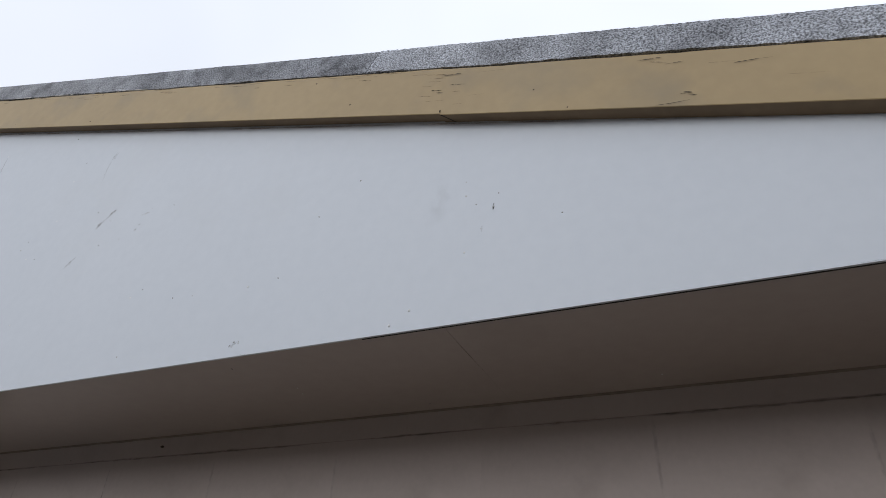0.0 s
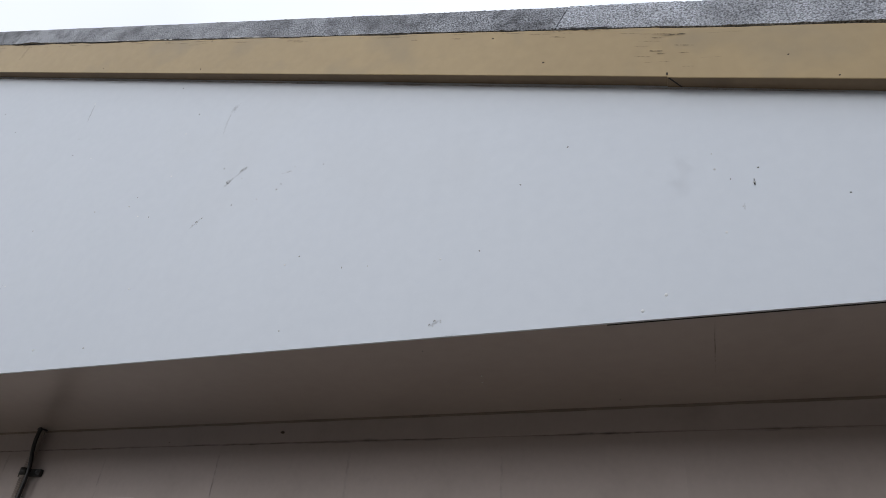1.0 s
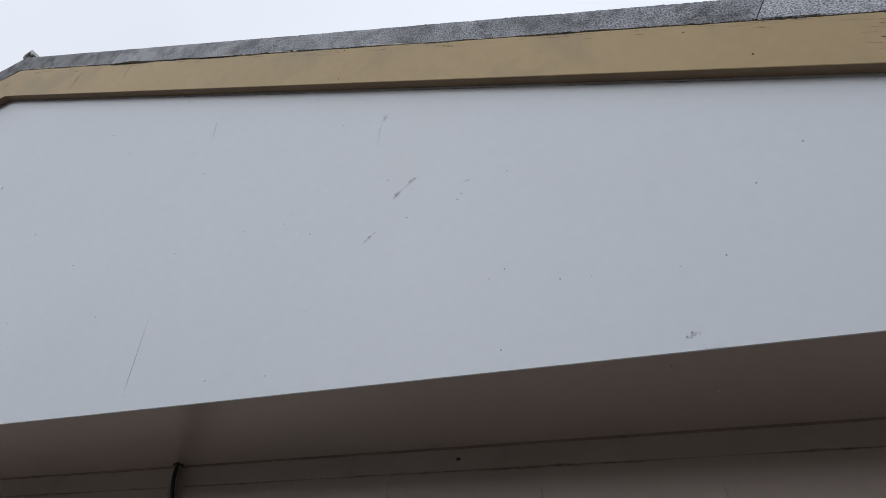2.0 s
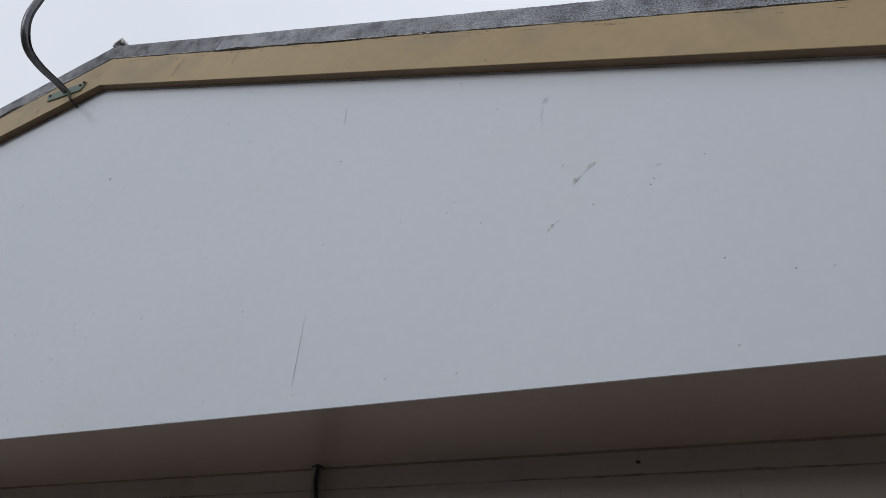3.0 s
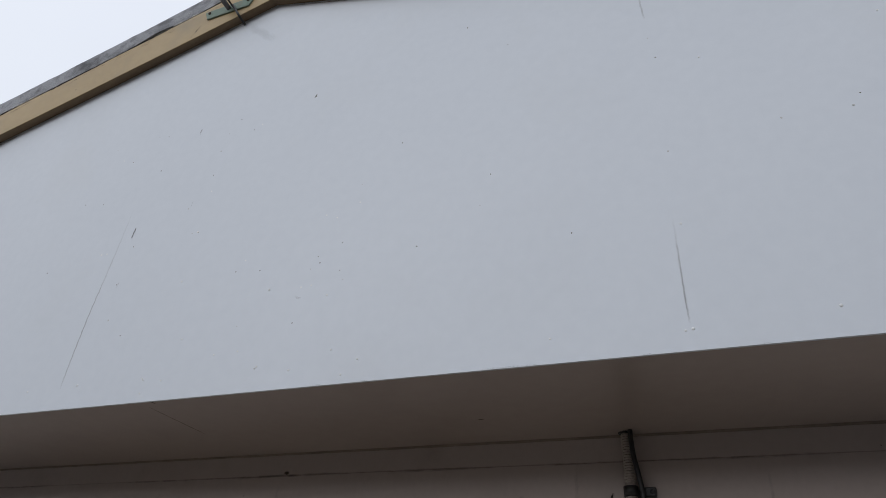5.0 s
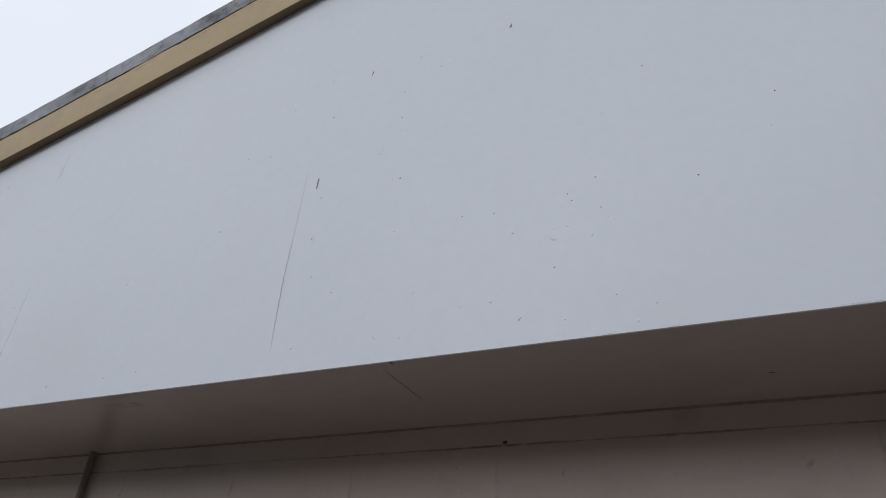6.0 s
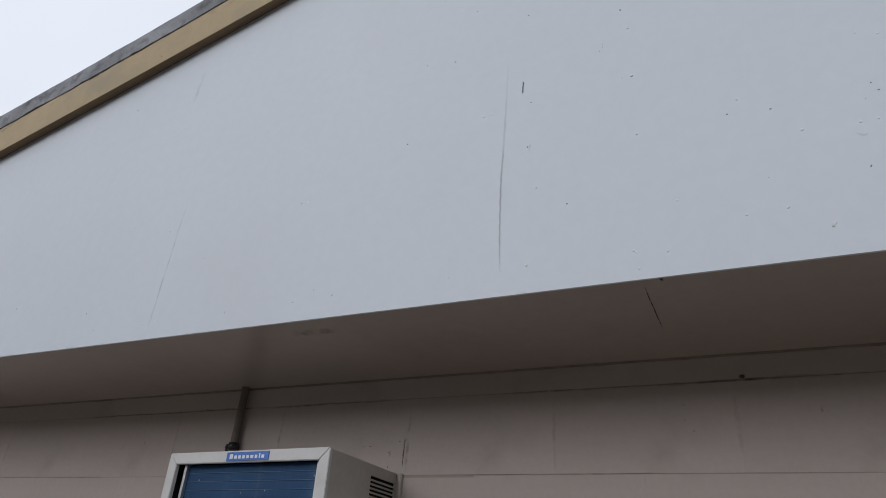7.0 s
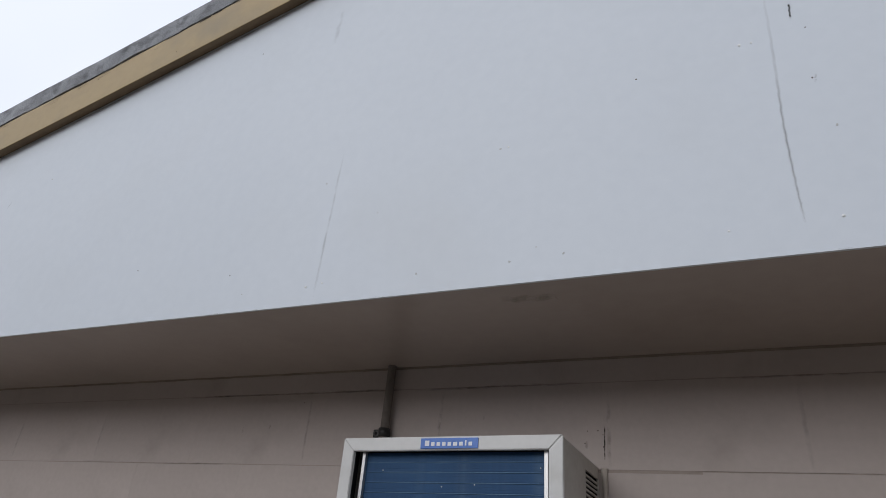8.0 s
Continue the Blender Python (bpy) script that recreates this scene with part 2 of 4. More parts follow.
M_DAMP = smudge("damp_shadow", (0.34, 0.345, 0.355), 0.12, 25, 1.2)
M_SCUFF = smudge("dark_scuff", (0.16, 0.16, 0.165), 0.40, 420, 1.0)
M_CRACK = smudge("dark_crack", (0.022, 0.019, 0.017), 2.2, 130, 0.6)
M_HAIR = smudge("hairline_in_paint", (0.15, 0.105, 0.058), 0.8, 120, 0.7)
M_RUST = smudge("rust_drip", (0.22, 0.165, 0.13), 0.5, 60, 1.0)
M_SOOT = smudge("wall_smudge", (0.20, 0.165, 0.14), 0.6, 60, 1.0)
M_BLEED = smudge("brown_bleed", (0.40, 0.26, 0.18), 0.6, 30, 0.8, 0.5)
M_SOFT = smudge("soft_grey_smear", (0.34, 0.345, 0.36), 0.24, 14, 1.0, 0.9)
M_JOINT = smudge("brown_joint_dirt", (0.22, 0.17, 0.14), 0.42, 40, 0.7)
M_GRIME = smudge("board_grime", (0.17, 0.145, 0.11), 0.40, 30, 0.9, 0.6)
M_FADED = smudge("faded_joint_dirt", (0.22, 0.17, 0.14), 0.24, 40, 0.7)
M_PALE = smudge("pale_patch", (0.46, 0.42, 0.38), 0.9, 25, 0.8)
# Nail heads are whiter than the wall: their highlights are put into the colour.
NAIL_GLINT = surface("nail_glint_white", (0.76, 0.77, 0.78), (0.84, 0.845, 0.85), 0.35, 20, 120, 0.05)
LIP = surface("pale_mortar", (0.40, 0.39, 0.38), (0.62, 0.61, 0.59), 0.95, 30, 160, 0.6)
CAULK = surface("dirty_caulk", (0.15, 0.115, 0.092), (0.24, 0.19, 0.155), 0.8, 9, 70, 0.4)


# ---- mesh helpers ----
def part(name, bm, mat, parent=None, label=""):
    """Links a bmesh as one mesh object, under a thing or a part if one is given."""
    me = bpy.data.meshes.new(name)
    bmesh.ops.recalc_face_normals(bm, faces=bm.faces)
    bm.to_mesh(me)
    bm.free()
    me.materials.append(mat)
    ob = new(name, me)
    if parent:
        ob.parent = parent
    if label:
        ob["label"] = label
    return ob


def piece(name, me, parent, m):
    """A repeat of a mesh as an object of its own."""
    ob = new(name, me)
    ob.parent = parent
    ob.matrix_basis = m
    return ob


def add_box(bm, x0, x1, y0, y1, z0, z1, bevel=0.0):
    made = bmesh.ops.create_cube(bm, size=1.0)["verts"]
    for v in made:
        v.co = Vector((x0 + (v.co.x + 0.5) * (x1 - x0), y0 + (v.co.y + 0.5) * (y1 - y0), z0 + (v.co.z + 0.5) * (z1 - z0)))
    if bevel:
        edges = list({e for v in made for e in v.link_edges})
        bmesh.ops.bevel(bm, geom=edges, offset=bevel, segments=2, affect="EDGES", profile=0.6)


def box_part(name, x0, x1, y0, y1, z0, z1, mat, parent, bevel=0.0, label=""):
    bm = bmesh.new()
    add_box(bm, x0, x1, y0, y1, z0, z1, bevel)
    return part(name, bm, mat, parent, label)


def add_tube(bm, points, radii, sides=14, flat=None, smooth=True):
    """A tube through the points; flat: factors by which each ring is squeezed front to back."""
    rings, n = [], len(points)
    pts = [Vector(p) for p in points]
    for i, p in enumerate(pts):
        d = (pts[min(i + 1, n - 1)] - pts[max(i - 1, 0)]).normalized()
        side = d.cross(Vector((0.13, 1, 0.07))).normalized()
        up = side.cross(d).normalized()
        f = flat[i] if flat else 1.0
        rings.append([bm.verts.new(p + radii[i] * (math.cos(a) * side + f * math.sin(a) * up))
                      for a in (2 * math.pi * k / sides for k in range(sides))])
    for a, b in zip(rings, rings[1:]):
        for k in range(sides):
            f = bm.faces.new((a[k], a[(k + 1) % sides], b[(k + 1) % sides], b[k]))
            f.smooth = smooth
    bm.faces.new(rings[0])
    bm.faces.new(rings[-1])


def spline(points, per=8):
    """A smooth line through the points."""
    p = [Vector(q) for q in points]
    p = [2 * p[0] - p[1], *p, 2 * p[-1] - p[-2]]
    out = []
    for a, b, c, d in zip(p, p[1:], p[2:], p[3:]):
        for k in range(per):
            t = k / per
            out.append(0.5 * ((2 * b) + (c - a) * t + (2 * a - 5 * b + 4 * c - d) * t * t + (3 * b - a - 3 * c + d) * t ** 3))
    return [*out, p[-2]]


def sweep(bm, xs, profile):
    """A bar along x; profile(x) gives its outline as (y, z) pairs."""
    rings = [[bm.verts.new((x, y, z)) for y, z in profile(x)] for x in xs]
    n = len(rings[0])
    for a, b in zip(rings, rings[1:]):
        for k in range(n):
            bm.faces.new((a[k], a[(k + 1) % n], b[(k + 1) % n], b[k]))
    bm.faces.new(rings[0])
    bm.faces.new(rings[-1])


def steps(a, b, size):
    n = max(2, int(abs(b - a) / size) + 1)
    return [a + (b - a) * k / (n - 1) for k in range(n)]


def ribbon(name, parent, points, width, mat, y=-0.0008, label=""):
    """A flat mark on an upright face along a line of (x, z) points; u runs across it and v along it."""
    line = spline([(px, 0, pz) for px, pz in points], 8)
    mid = sum(line, Vector()) / len(line)
    bm = bmesh.new()
    uv = bm.loops.layers.uv.new("along")
    rows, at = [], {}
    for k, p in enumerate(line):
        d = (line[min(k + 1, len(line) - 1)] - line[max(k - 1, 0)]).normalized()
        side = Vector((d.z, 0, -d.x))
        sway = 0.12 * width * math.sin(2.1 * k + 17 * points[0][0])
        row = []
        for j in (-1, 0, 1):
            v = bm.verts.new(p - mid + side * (j * width / 2 + sway))
            at[v] = ((j + 1) / 2, k / (len(line) - 1))
            row.append(v)
        rows.append(row)
    for a, b in zip(rows, rows[1:]):
        for k in (0, 1):
            f = bm.faces.new((a[k], a[k + 1], b[k + 1], b[k]))
            for loop in f.loops:
                loop[uv].uv = at[loop.vert]
    ob = part(name, bm, mat, parent, label)
    ob.location = (mid.x, y, mid.z)
    return ob


def mark(name, parent, x0, z0, x1, z1, width, mat, y=-0.0008, label=""):
    """A flat straight mark on an upright face, from one end to the other."""
    return ribbon(name, parent, [(x0, z0), (x1, z1)], width, mat, y, label)


def thing(name, at, label, category, group="", kind=""):
    return tagged(part_root(name, at), label, category, group, kind)


def part_root(name, at):
    ob = new(name)
    ob.location = at
    return ob


# ---- the plan ----
RIDGE_X, RIDGE_Z = -1.117, 3.474          # lower corner of the barge boards at the ridge
LEFT, RIGHT = -6.3, 3.30                  # ends of the gable
SOFFIT_Z, WALL_Y = 2.10, 0.424
BOARD_Y, BOARD_H, VERGE_H = -0.034, 0.150, 0.085


def roofline(x):
    """Lower edge of the barge boards: straight on one side, slightly bell-cast on the other."""
    if x >= RIDGE_X:
        return RIDGE_Z - 0.305 * (x - RIDGE_X)
    d = RIDGE_X - x
    return RIDGE_Z - 0.300 * d + 0.0125 * d * d


def board_top(x):
    """Height of the boards, which narrow a little past the ridge."""
    return BOARD_H - 0.014 * min(1.0, max(0.0, (RIDGE_X - x) / 1.6))


# ---- ground ----
bm = bmesh.new()
bmesh.ops.create_grid(bm, x_segments=24, y_segments=24, size=600)
tagged(part("ground", bm, GROUND), "worn dark asphalt yard beside the building", "ground", kind="structure")

# unseen concrete path along the wall's foot, in bays, added to bounce light up
path = tagged(new("pavement"), "unseen sandy concrete path added to bounce warm light onto the soffit", "pavement", kind="structure")
for k in range(9):
    box_part("bay", -6.9 + 1.25 * k, -5.656 + 1.25 * k, -1.95, 0.42, -0.06, 0.02, BOUNCE_PATH, path, 0.006)

# ---- unseen plain walls round the yard, added to block low sky light ----
for name, box in (("wall_blocker_south", (-20, 4.7, -8.2, -8.0)), ("wall_blocker_east", (4.5, 4.7, -8.0, 0.4))):
    bm = bmesh.new()
    add_box(bm, *box, 0, 3.4, 0.01)
    tagged(part(name, bm, BLOCKER_GREY), "unseen plain grey wall added to block low sky light", "wall", kind="structure")

# ---- gable: white sheeted face ----
bm = bmesh.new()
sweep(bm, steps(LEFT, RIGHT, 0.1), lambda x: [(0, SOFFIT_Z), (0, roofline(x) + 0.06), (0.09, roofline(x) + 0.06), (0.09, SOFFIT_Z + 0.012), (0.007, SOFFIT_Z + 0.012), (0.005, SOFFIT_Z)])
gable = tagged(part("wall_gable", bm, WHITE), "white painted sheet gable face above the eave soffit", "wall", kind="structure")

# joints between sheets, painted over and partly open
LONG_JOINT = [(-1.4215, 2.150), (-1.4235, 2.20), (-1.4245, 2.27), (-1.4245, 2.353), (-1.421, 2.442), (-1.4175, 2.553), (-1.415, 2.69)]
ribbon("joint_streak", gable, LONG_JOINT, 0.0060, M_HALO, label="grey vertical streak along a sheet joint")
ribbon("joint_streak", gable, LONG_JOINT[:5], 0.0030, M_STREAK, -0.0011)
ribbon("joint_streak", gable, [(-0.0035, 2.145), (-0.004, 2.18), (-0.004, 2.25), (-0.002, 2.37)], 0.0046, M_HALO)
ribbon("joint_streak", gable, [(-0.0035, 2.155), (-0.0045, 2.19), (-0.0037, 2.24), (-0.003, 2.31)], 0.0026, M_STREAK, -0.0011)
mark("joint_streak", gable, -2.326, 2.10, -2.318, 2.50, 0.007, M_FAINT)
mark("joint_streak", gable, -2.420, 2.86, -2.414, 2.99, 0.016, M_FAINT)
ribbon("joint_streak", gable, [(0.596, 2.860), (0.588, 2.850), (0.582, 2.834), (0.578, 2.793), (0.580, 2.741)], 0.008, M_FAINT)
mark("damp_mark", gable, 0.584, 2.835, 0.597, 2.866, 0.018, M_FAINT)
mark("joint_streak", gable, 0.010, 2.94, 0.006, 3.02, 0.005, M_STREAK)
mark("damp_mark", gable, 1.70, 2.33, 1.70, 2.44, 0.05, M_DAMP)
mark("damp_mark", gable, -1.085, 3.29, -1.235, 3.43, 0.034, M_SOFT)
mark("scuff", gable, -1.380, 2.580, -1.378, 2.614, 0.0040, M_CRACK)
mark("scuff", gable, -1.2655, 2.937, -1.262, 2.953, 0.0042, M_CRACK)
mark("scuff", gable, -0.8790, 2.962, -0.8725, 2.978, 0.0028, M_CRACK)
mark("scuff", gable, 1.8195, 2.341, 1.8205, 2.357, 0.0030, M_CRACK)
# scuffs
for x0, z0, x1, z1, w in ((0.637, 2.562, 0.662, 2.588, 0.012), (0.662, 2.590, 0.700, 2.618, 0.010), (0.572, 2.445, 0.600, 2.475, 0.009), (1.226, 2.122, 1.250, 2.133, 0.009),
                          (-1.263, 2.925, -1.265, 2.950, 0.006), (-1.204, 2.643, -1.201, 2.670, 0.004), (-3.578, 2.540, -3.568, 2.570, 0.008),
                          (1.795, 2.290, 1.797, 2.308, 0.005), (-0.878, 2.960, -0.872, 2.978, 0.006), (-1.366, 2.418, -1.362, 2.440, 0.007)):
    mark("scuff", gable, x0, z0, x1, z1, 0.6 * w, M_SCUFF)


rnd = random.Random(21)
for k in range(14):
    x = rnd.uniform(-3.6, 2.4)
    mark("rim_wear", gable, x, 2.1012, x + rnd.uniform(0.015, 0.07), 2.1014, rnd.uniform(0.0012, 0.0025), M_SCUFF)
mark("rim_wear", gable, -0.37, 2.1015, -0.28, 2.1015, 0.003, M_SCUFF)


def chip_mesh(name, seed, r, mat):
    rnd = random.Random(seed)
    bm = bmesh.new()
    rim = [(r * (0.5 + 0.6 * rnd.random()), 2 * math.pi * k / 7) for k in range(7)]
    front = [bm.verts.new((q * math.cos(a), -0.0009, 1.3 * q * math.sin(a))) for q, a in rim]
    back = [bm.verts.new((1.2 * q * math.cos(a), 0.0004, 1.5 * q * math.sin(a))) for q, a in rim]
    bm.faces.new(front)
    for k in range(7):
        bm.faces.new((front[k], front[(k + 1) % 7], back[(k + 1) % 7], back[k]))
    bmesh.ops.recalc_face_normals(bm, faces=bm.faces)
    me = bpy.data.meshes.new(name)
    bm.to_mesh(me)
    bm.free()
    me.materials.append(mat)
    return me


def blister_mesh(name, r, mat):
    bm = bmesh.new()
    bmesh.ops.create_uvsphere(bm, u_segments=8, v_segments=5, radius=r)
    for v in bm.verts:
        v.co.y *= 0.55
    for f in bm.faces:
        f.smooth = True
    me = bpy.data.meshes.new(name)
    bm.to_mesh(me)
    bm.free()
    me.materials.append(mat)
    return me


CHIPS = [chip_mesh("paint_chip", k, 0.0012 + 0.0004 * k, CHIP if k == 1 else PALECHIP) for k in range(4)]
SPECKS = [chip_mesh("speck", k + 5, 0.0011 + 0.0005 * k, RUST) for k in range(3)]
BLISTERS = [blister_mesh("nail_head", 0.0023, NAIL_GLINT), blister_mesh("nail_head", 0.0030, NAIL_GLINT)]
chips_right = ((1.08, 2.274), (0.90, 2.143), (0.38, 2.146), (1.40, 2.424), (1.76, 2.427), (1.76, 2.390), (1.82, 2.349), (1.32, 2.277),
               (0.75, 2.506), (0.82, 2.575), (0.34, 2.555), (1.02, 2.278), (0.01, 2.872), (0.01, 2.529), (0.22, 2.558))
chips_left = ((-0.19, 2.369), (-1.15, 2.903), (-1.16, 2.839), (-1.21, 2.645), (-0.92, 2.402),
              (-0.38, 2.478), (-0.87, 2.152), (-1.35, 2.326), (-1.29, 2.277), (-2.20, 2.300), (-2.35, 2.403), (-1.80, 2.150), (-2.88, 2.243), (-2.52, 2.142),
              (-3.41, 2.623), (-1.93, 2.407), (-2.57, 2.194), (-1.85, 2.169), (-2.09, 2.143), (-1.90, 2.146), (-2.67, 2.909))
blisters = ((1.76, 2.252), (1.65, 2.143), (1.24, 2.269), (1.61, 2.117), (0.45, 2.293), (0.0, 2.139), (-0.012, 2.137), (-1.15, 2.557), (-0.97, 2.439), (-0.88, 2.345), (0.01, 2.352), (0.22, 2.153),
            (-0.24, 2.148), (-1.47, 2.541), (-1.45, 2.541), (-1.15, 2.408), (-1.17, 2.153), (-2.35, 2.142), (-2.31, 2.147), (-1.37, 2.157), (-1.53, 2.154))
for k, (x, z) in enumerate((*chips_right, *chips_left)):
    piece("paint_chip", CHIPS[(k * 7) % 4], gable, Matrix.Translation((x, 0, z)) @ Matrix.Rotation(k * 1.7, 4, "Y"))
for k, (x, z) in enumerate(blisters):
    piece("nail_head", BLISTERS[k % 2], gable, Matrix.Translation((x, 0, z)))
# scuffs that broke up into specks of bare sheet
rnd = random.Random(33)
for x0, z0, x1, z1, count in ((0.638, 2.568, 0.657, 2.586, 11), (0.672, 2.606, 0.693, 2.617, 8), (0.580, 2.456, 0.600, 2.474, 6), (0.827, 2.573, 0.847, 2.593, 3), (1.224, 2.121, 1.252, 2.134, 6)):
    for k in range(count):
        u = rnd.random()
        piece("speck", (CHIPS[1], CHIPS[0], CHIPS[0])[k % 3], gable, Matrix.Translation((x0 + u * (x1 - x0) + rnd.gauss(0, 0.003), 0.0002, z0 + u * (z1 - z0) + rnd.gauss(0, 0.003))) @ Matrix.Rotation(0.7, 4, "Y") @ Matrix.Diagonal((0.7, 1, 1.3, 1)))
BIG_SPECKS = ((-0.431, 3.087), (0.362, 2.993), (0.801, 2.526), (-1.160, 2.750), (-1.149, 2.555))
MID_SPECKS = ((-0.358, 2.559), (0.019, 2.804), (0.465, 2.859), (0.620, 2.627), (0.679, 2.501), (0.588, 2.466), (-1.550, 2.732), (-1.367, 2.817), (-1.368, 2.432), (-1.656, 2.513), (-0.585, 2.714), (-0.520, 2.398), (1.498, 2.503), (-0.874, 2.968))
FINE_SPECKS = ((-0.319, 2.977), (0.810, 2.541), (0.808, 2.574), (0.918, 2.580), (0.687, 2.582), (0.424, 2.508), (0.358, 2.582), (0.909, 2.321), (-1.590, 2.955), (-1.499, 2.884), (-1.428, 2.967), (-1.389, 2.958), (-1.361, 2.549), (-1.625, 2.746), (-1.168, 2.556),
               (-0.990, 2.410), (-0.680, 2.606), (-0.707, 2.442), (-0.765, 2.414), (-0.757, 2.396), (-0.779, 2.383), (-0.702, 2.367), (-0.690, 2.342), (-1.062, 2.894), (-1.121, 2.951), (-0.799, 2.250), (-0.945, 2.260), (1.831, 2.380), (1.794, 2.301), (1.957, 2.301), (1.783, 2.363))
for size, spots in ((2, BIG_SPECKS), (1, MID_SPECKS), (0, FINE_SPECKS)):
    for k, (x, z) in enumerate(spots):
        piece("speck", SPECKS[size] if size or k % 3 == 0 else CHIPS[k % 2], gable, Matrix.Translation((x, 0.0002, z)) @ Matrix.Rotation(1.9 * k, 4, "Y"))
for x, z in ((0.385, 2.516), (0.876, 2.304), (0.448, 2.637), (0.442, 2.790), (0.004, 3.023), (0.105, 2.773), (-1.541, 2.899), (-1.913, 2.408), (-1.148, 2.691), (-0.795, 2.338), (-0.769, 2.339), (-0.733, 2.518), (-0.764, 2.531), (-0.677, 2.551), (-1.039, 2.908), (-0.724, 2.308),
             (-1.093, 2.245), (-0.988, 2.195), (-0.926, 2.197), (-0.867, 2.156), (-0.785, 2.140), (-0.691, 2.176), (-0.627, 2.149), (-0.660, 2.119), (-1.174, 2.157), (-1.168, 2.121), (-1.118, 2.147)):
    piece("nail_head", BLISTERS[0], gable, Matrix.Translation((x, 0, z)))
ribbon("scuff", gable, [(-0.809, 2.320), (-0.798, 2.311), (-0.788, 2.311)], 0.006, M_FAINT)

# ---- soffit under the overhang, in three sheets ----
soffit = tagged(new("soffit"), "beige painted sheet soffit under the gable overhang, dusty", "soffit", kind="structure")
for a, b in ((LEFT, -4.05), (-4.0495, -1.16502), (-1.16498, 1.7198), (1.7201, RIGHT)):
    box_part("soffit_sheet", a, b, 0.0055, WALL_Y + 0.10, SOFFIT_Z + 0.003, SOFFIT_Z + 0.011, SOFFIT, soffit)

# Dark strip stands in for the shade line between soffit and gable sheet.
box_part("edge_shade", 1.55, RIGHT, 0.0052, 0.0085, SOFFIT_Z - 0.0006, SOFFIT_Z + 0.004, GAP_BLACK, soffit, label="dark strip painted as shade between soffit and gable sheet")


def soffit_mark(x0, y0, x1, y1, width, mat, name="soffit_mark"):
    ob = mark(name, soffit, 0, 0, 0, math.hypot(x1 - x0, y1 - y0), width, mat, 0)
    ob.matrix_basis = Matrix.Translation(((x0 + x1) / 2, (y0 + y1) / 2, SOFFIT_Z + 0.0022)) @ Matrix.Rotation(-math.atan2(x1 - x0, y1 - y0), 4, "Z") @ Matrix.Rotation(radians(-90), 4, "X")
    return ob


soffit_mark(-1.166, 0.035, -1.163, 0.24, 0.0024, M_CRACK, "soffit_crack")
soffit_mark(1.719, 0.03, 1.721, 0.26, 0.0026, M_SOOT, "soffit_crack")
soffit_mark(-1.137, 0.006, -1.133, 0.020, 0.006, M_CRACK)
soffit_mark(-0.462, 0.260, -0.445, 0.262, 0.004, M_CRACK)
soffit_mark(-1.94, 0.068, -1.83, 0.076, 0.03, M_PALE)
for k, (x, y) in enumerate(((1.195, 0.06), (1.272, 0.20), (1.264, 0.236), (1.53, 0.378), (2.067, 0.349))):
    piece("fly_speck", CHIPS[1 + k % 3], soffit, Matrix.Translation((x, y, SOFFIT_Z + 0.003)) @ Matrix.Rotation(radians(90), 4, "X"))

# ---- barge boards ----
def barge_board(x0, x1, front, lift, label):
    def outline(x):
        far = min(1.0, max(0.0, (x - 1.75) / 0.7))
        z = roofline(x) + lift + 0.003 * far
        top = roofline(x) + lift + board_top(x) - 0.004 * noise.noise((x * 3, 0, 5)) ** 2 - 0.005 * max(0, noise.noise((x * 17, 0, 9)) - 0.1)
        return [(front + 0.0012, z), (front, z + 0.0012), (front, top - 0.002), (front + 0.002, top), (-0.001, top), (-0.001, z + (0.011 if x < RIDGE_X else 0.007) - 0.008 * far)]
    bm = bmesh.new()
    sweep(bm, steps(x0, x1, 0.025), outline)
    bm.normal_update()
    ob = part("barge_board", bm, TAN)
    # Down-facing faces take a darker brown: their shade is put into the colour.
    ob.data.materials.append(SHADED_UNDERSIDE)
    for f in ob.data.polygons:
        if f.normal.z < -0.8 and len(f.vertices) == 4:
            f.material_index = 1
    return tagged(ob, label, "barge board", "barge boards")


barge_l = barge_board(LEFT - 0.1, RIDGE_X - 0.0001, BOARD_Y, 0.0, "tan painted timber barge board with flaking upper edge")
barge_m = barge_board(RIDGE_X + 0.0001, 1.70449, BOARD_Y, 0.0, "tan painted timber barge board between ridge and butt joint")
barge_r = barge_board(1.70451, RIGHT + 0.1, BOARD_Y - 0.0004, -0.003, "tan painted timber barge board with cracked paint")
FY = BOARD_Y - 0.0008


def board_crack(board, x, up, length, width=0.003, lean=0.0, mat=None, y=FY):
    s = -0.305 if x > RIDGE_X else 0.29
    z = roofline(x) + up
    mark("paint_crack", board, x - length / 2, z - (s + lean) * length / 2, x + length / 2, z + (s + lean) * length / 2, width, mat or M_HAIR, y)


rnd = random.Random(4)
for k in range(16):
    x = 1.70 + rnd.gauss(0, 0.035)
    board_crack(barge_m if x < 1.70 else barge_r, x, rnd.uniform(0.02, 0.135), rnd.uniform(0.015, 0.05), rnd.uniform(0.0014, 0.0024), rnd.uniform(-0.05, 0.12), mat=M_CRACK if k % 5 == 0 else M_HAIR, y=FY if x < 1.70 else FY - 0.0012)
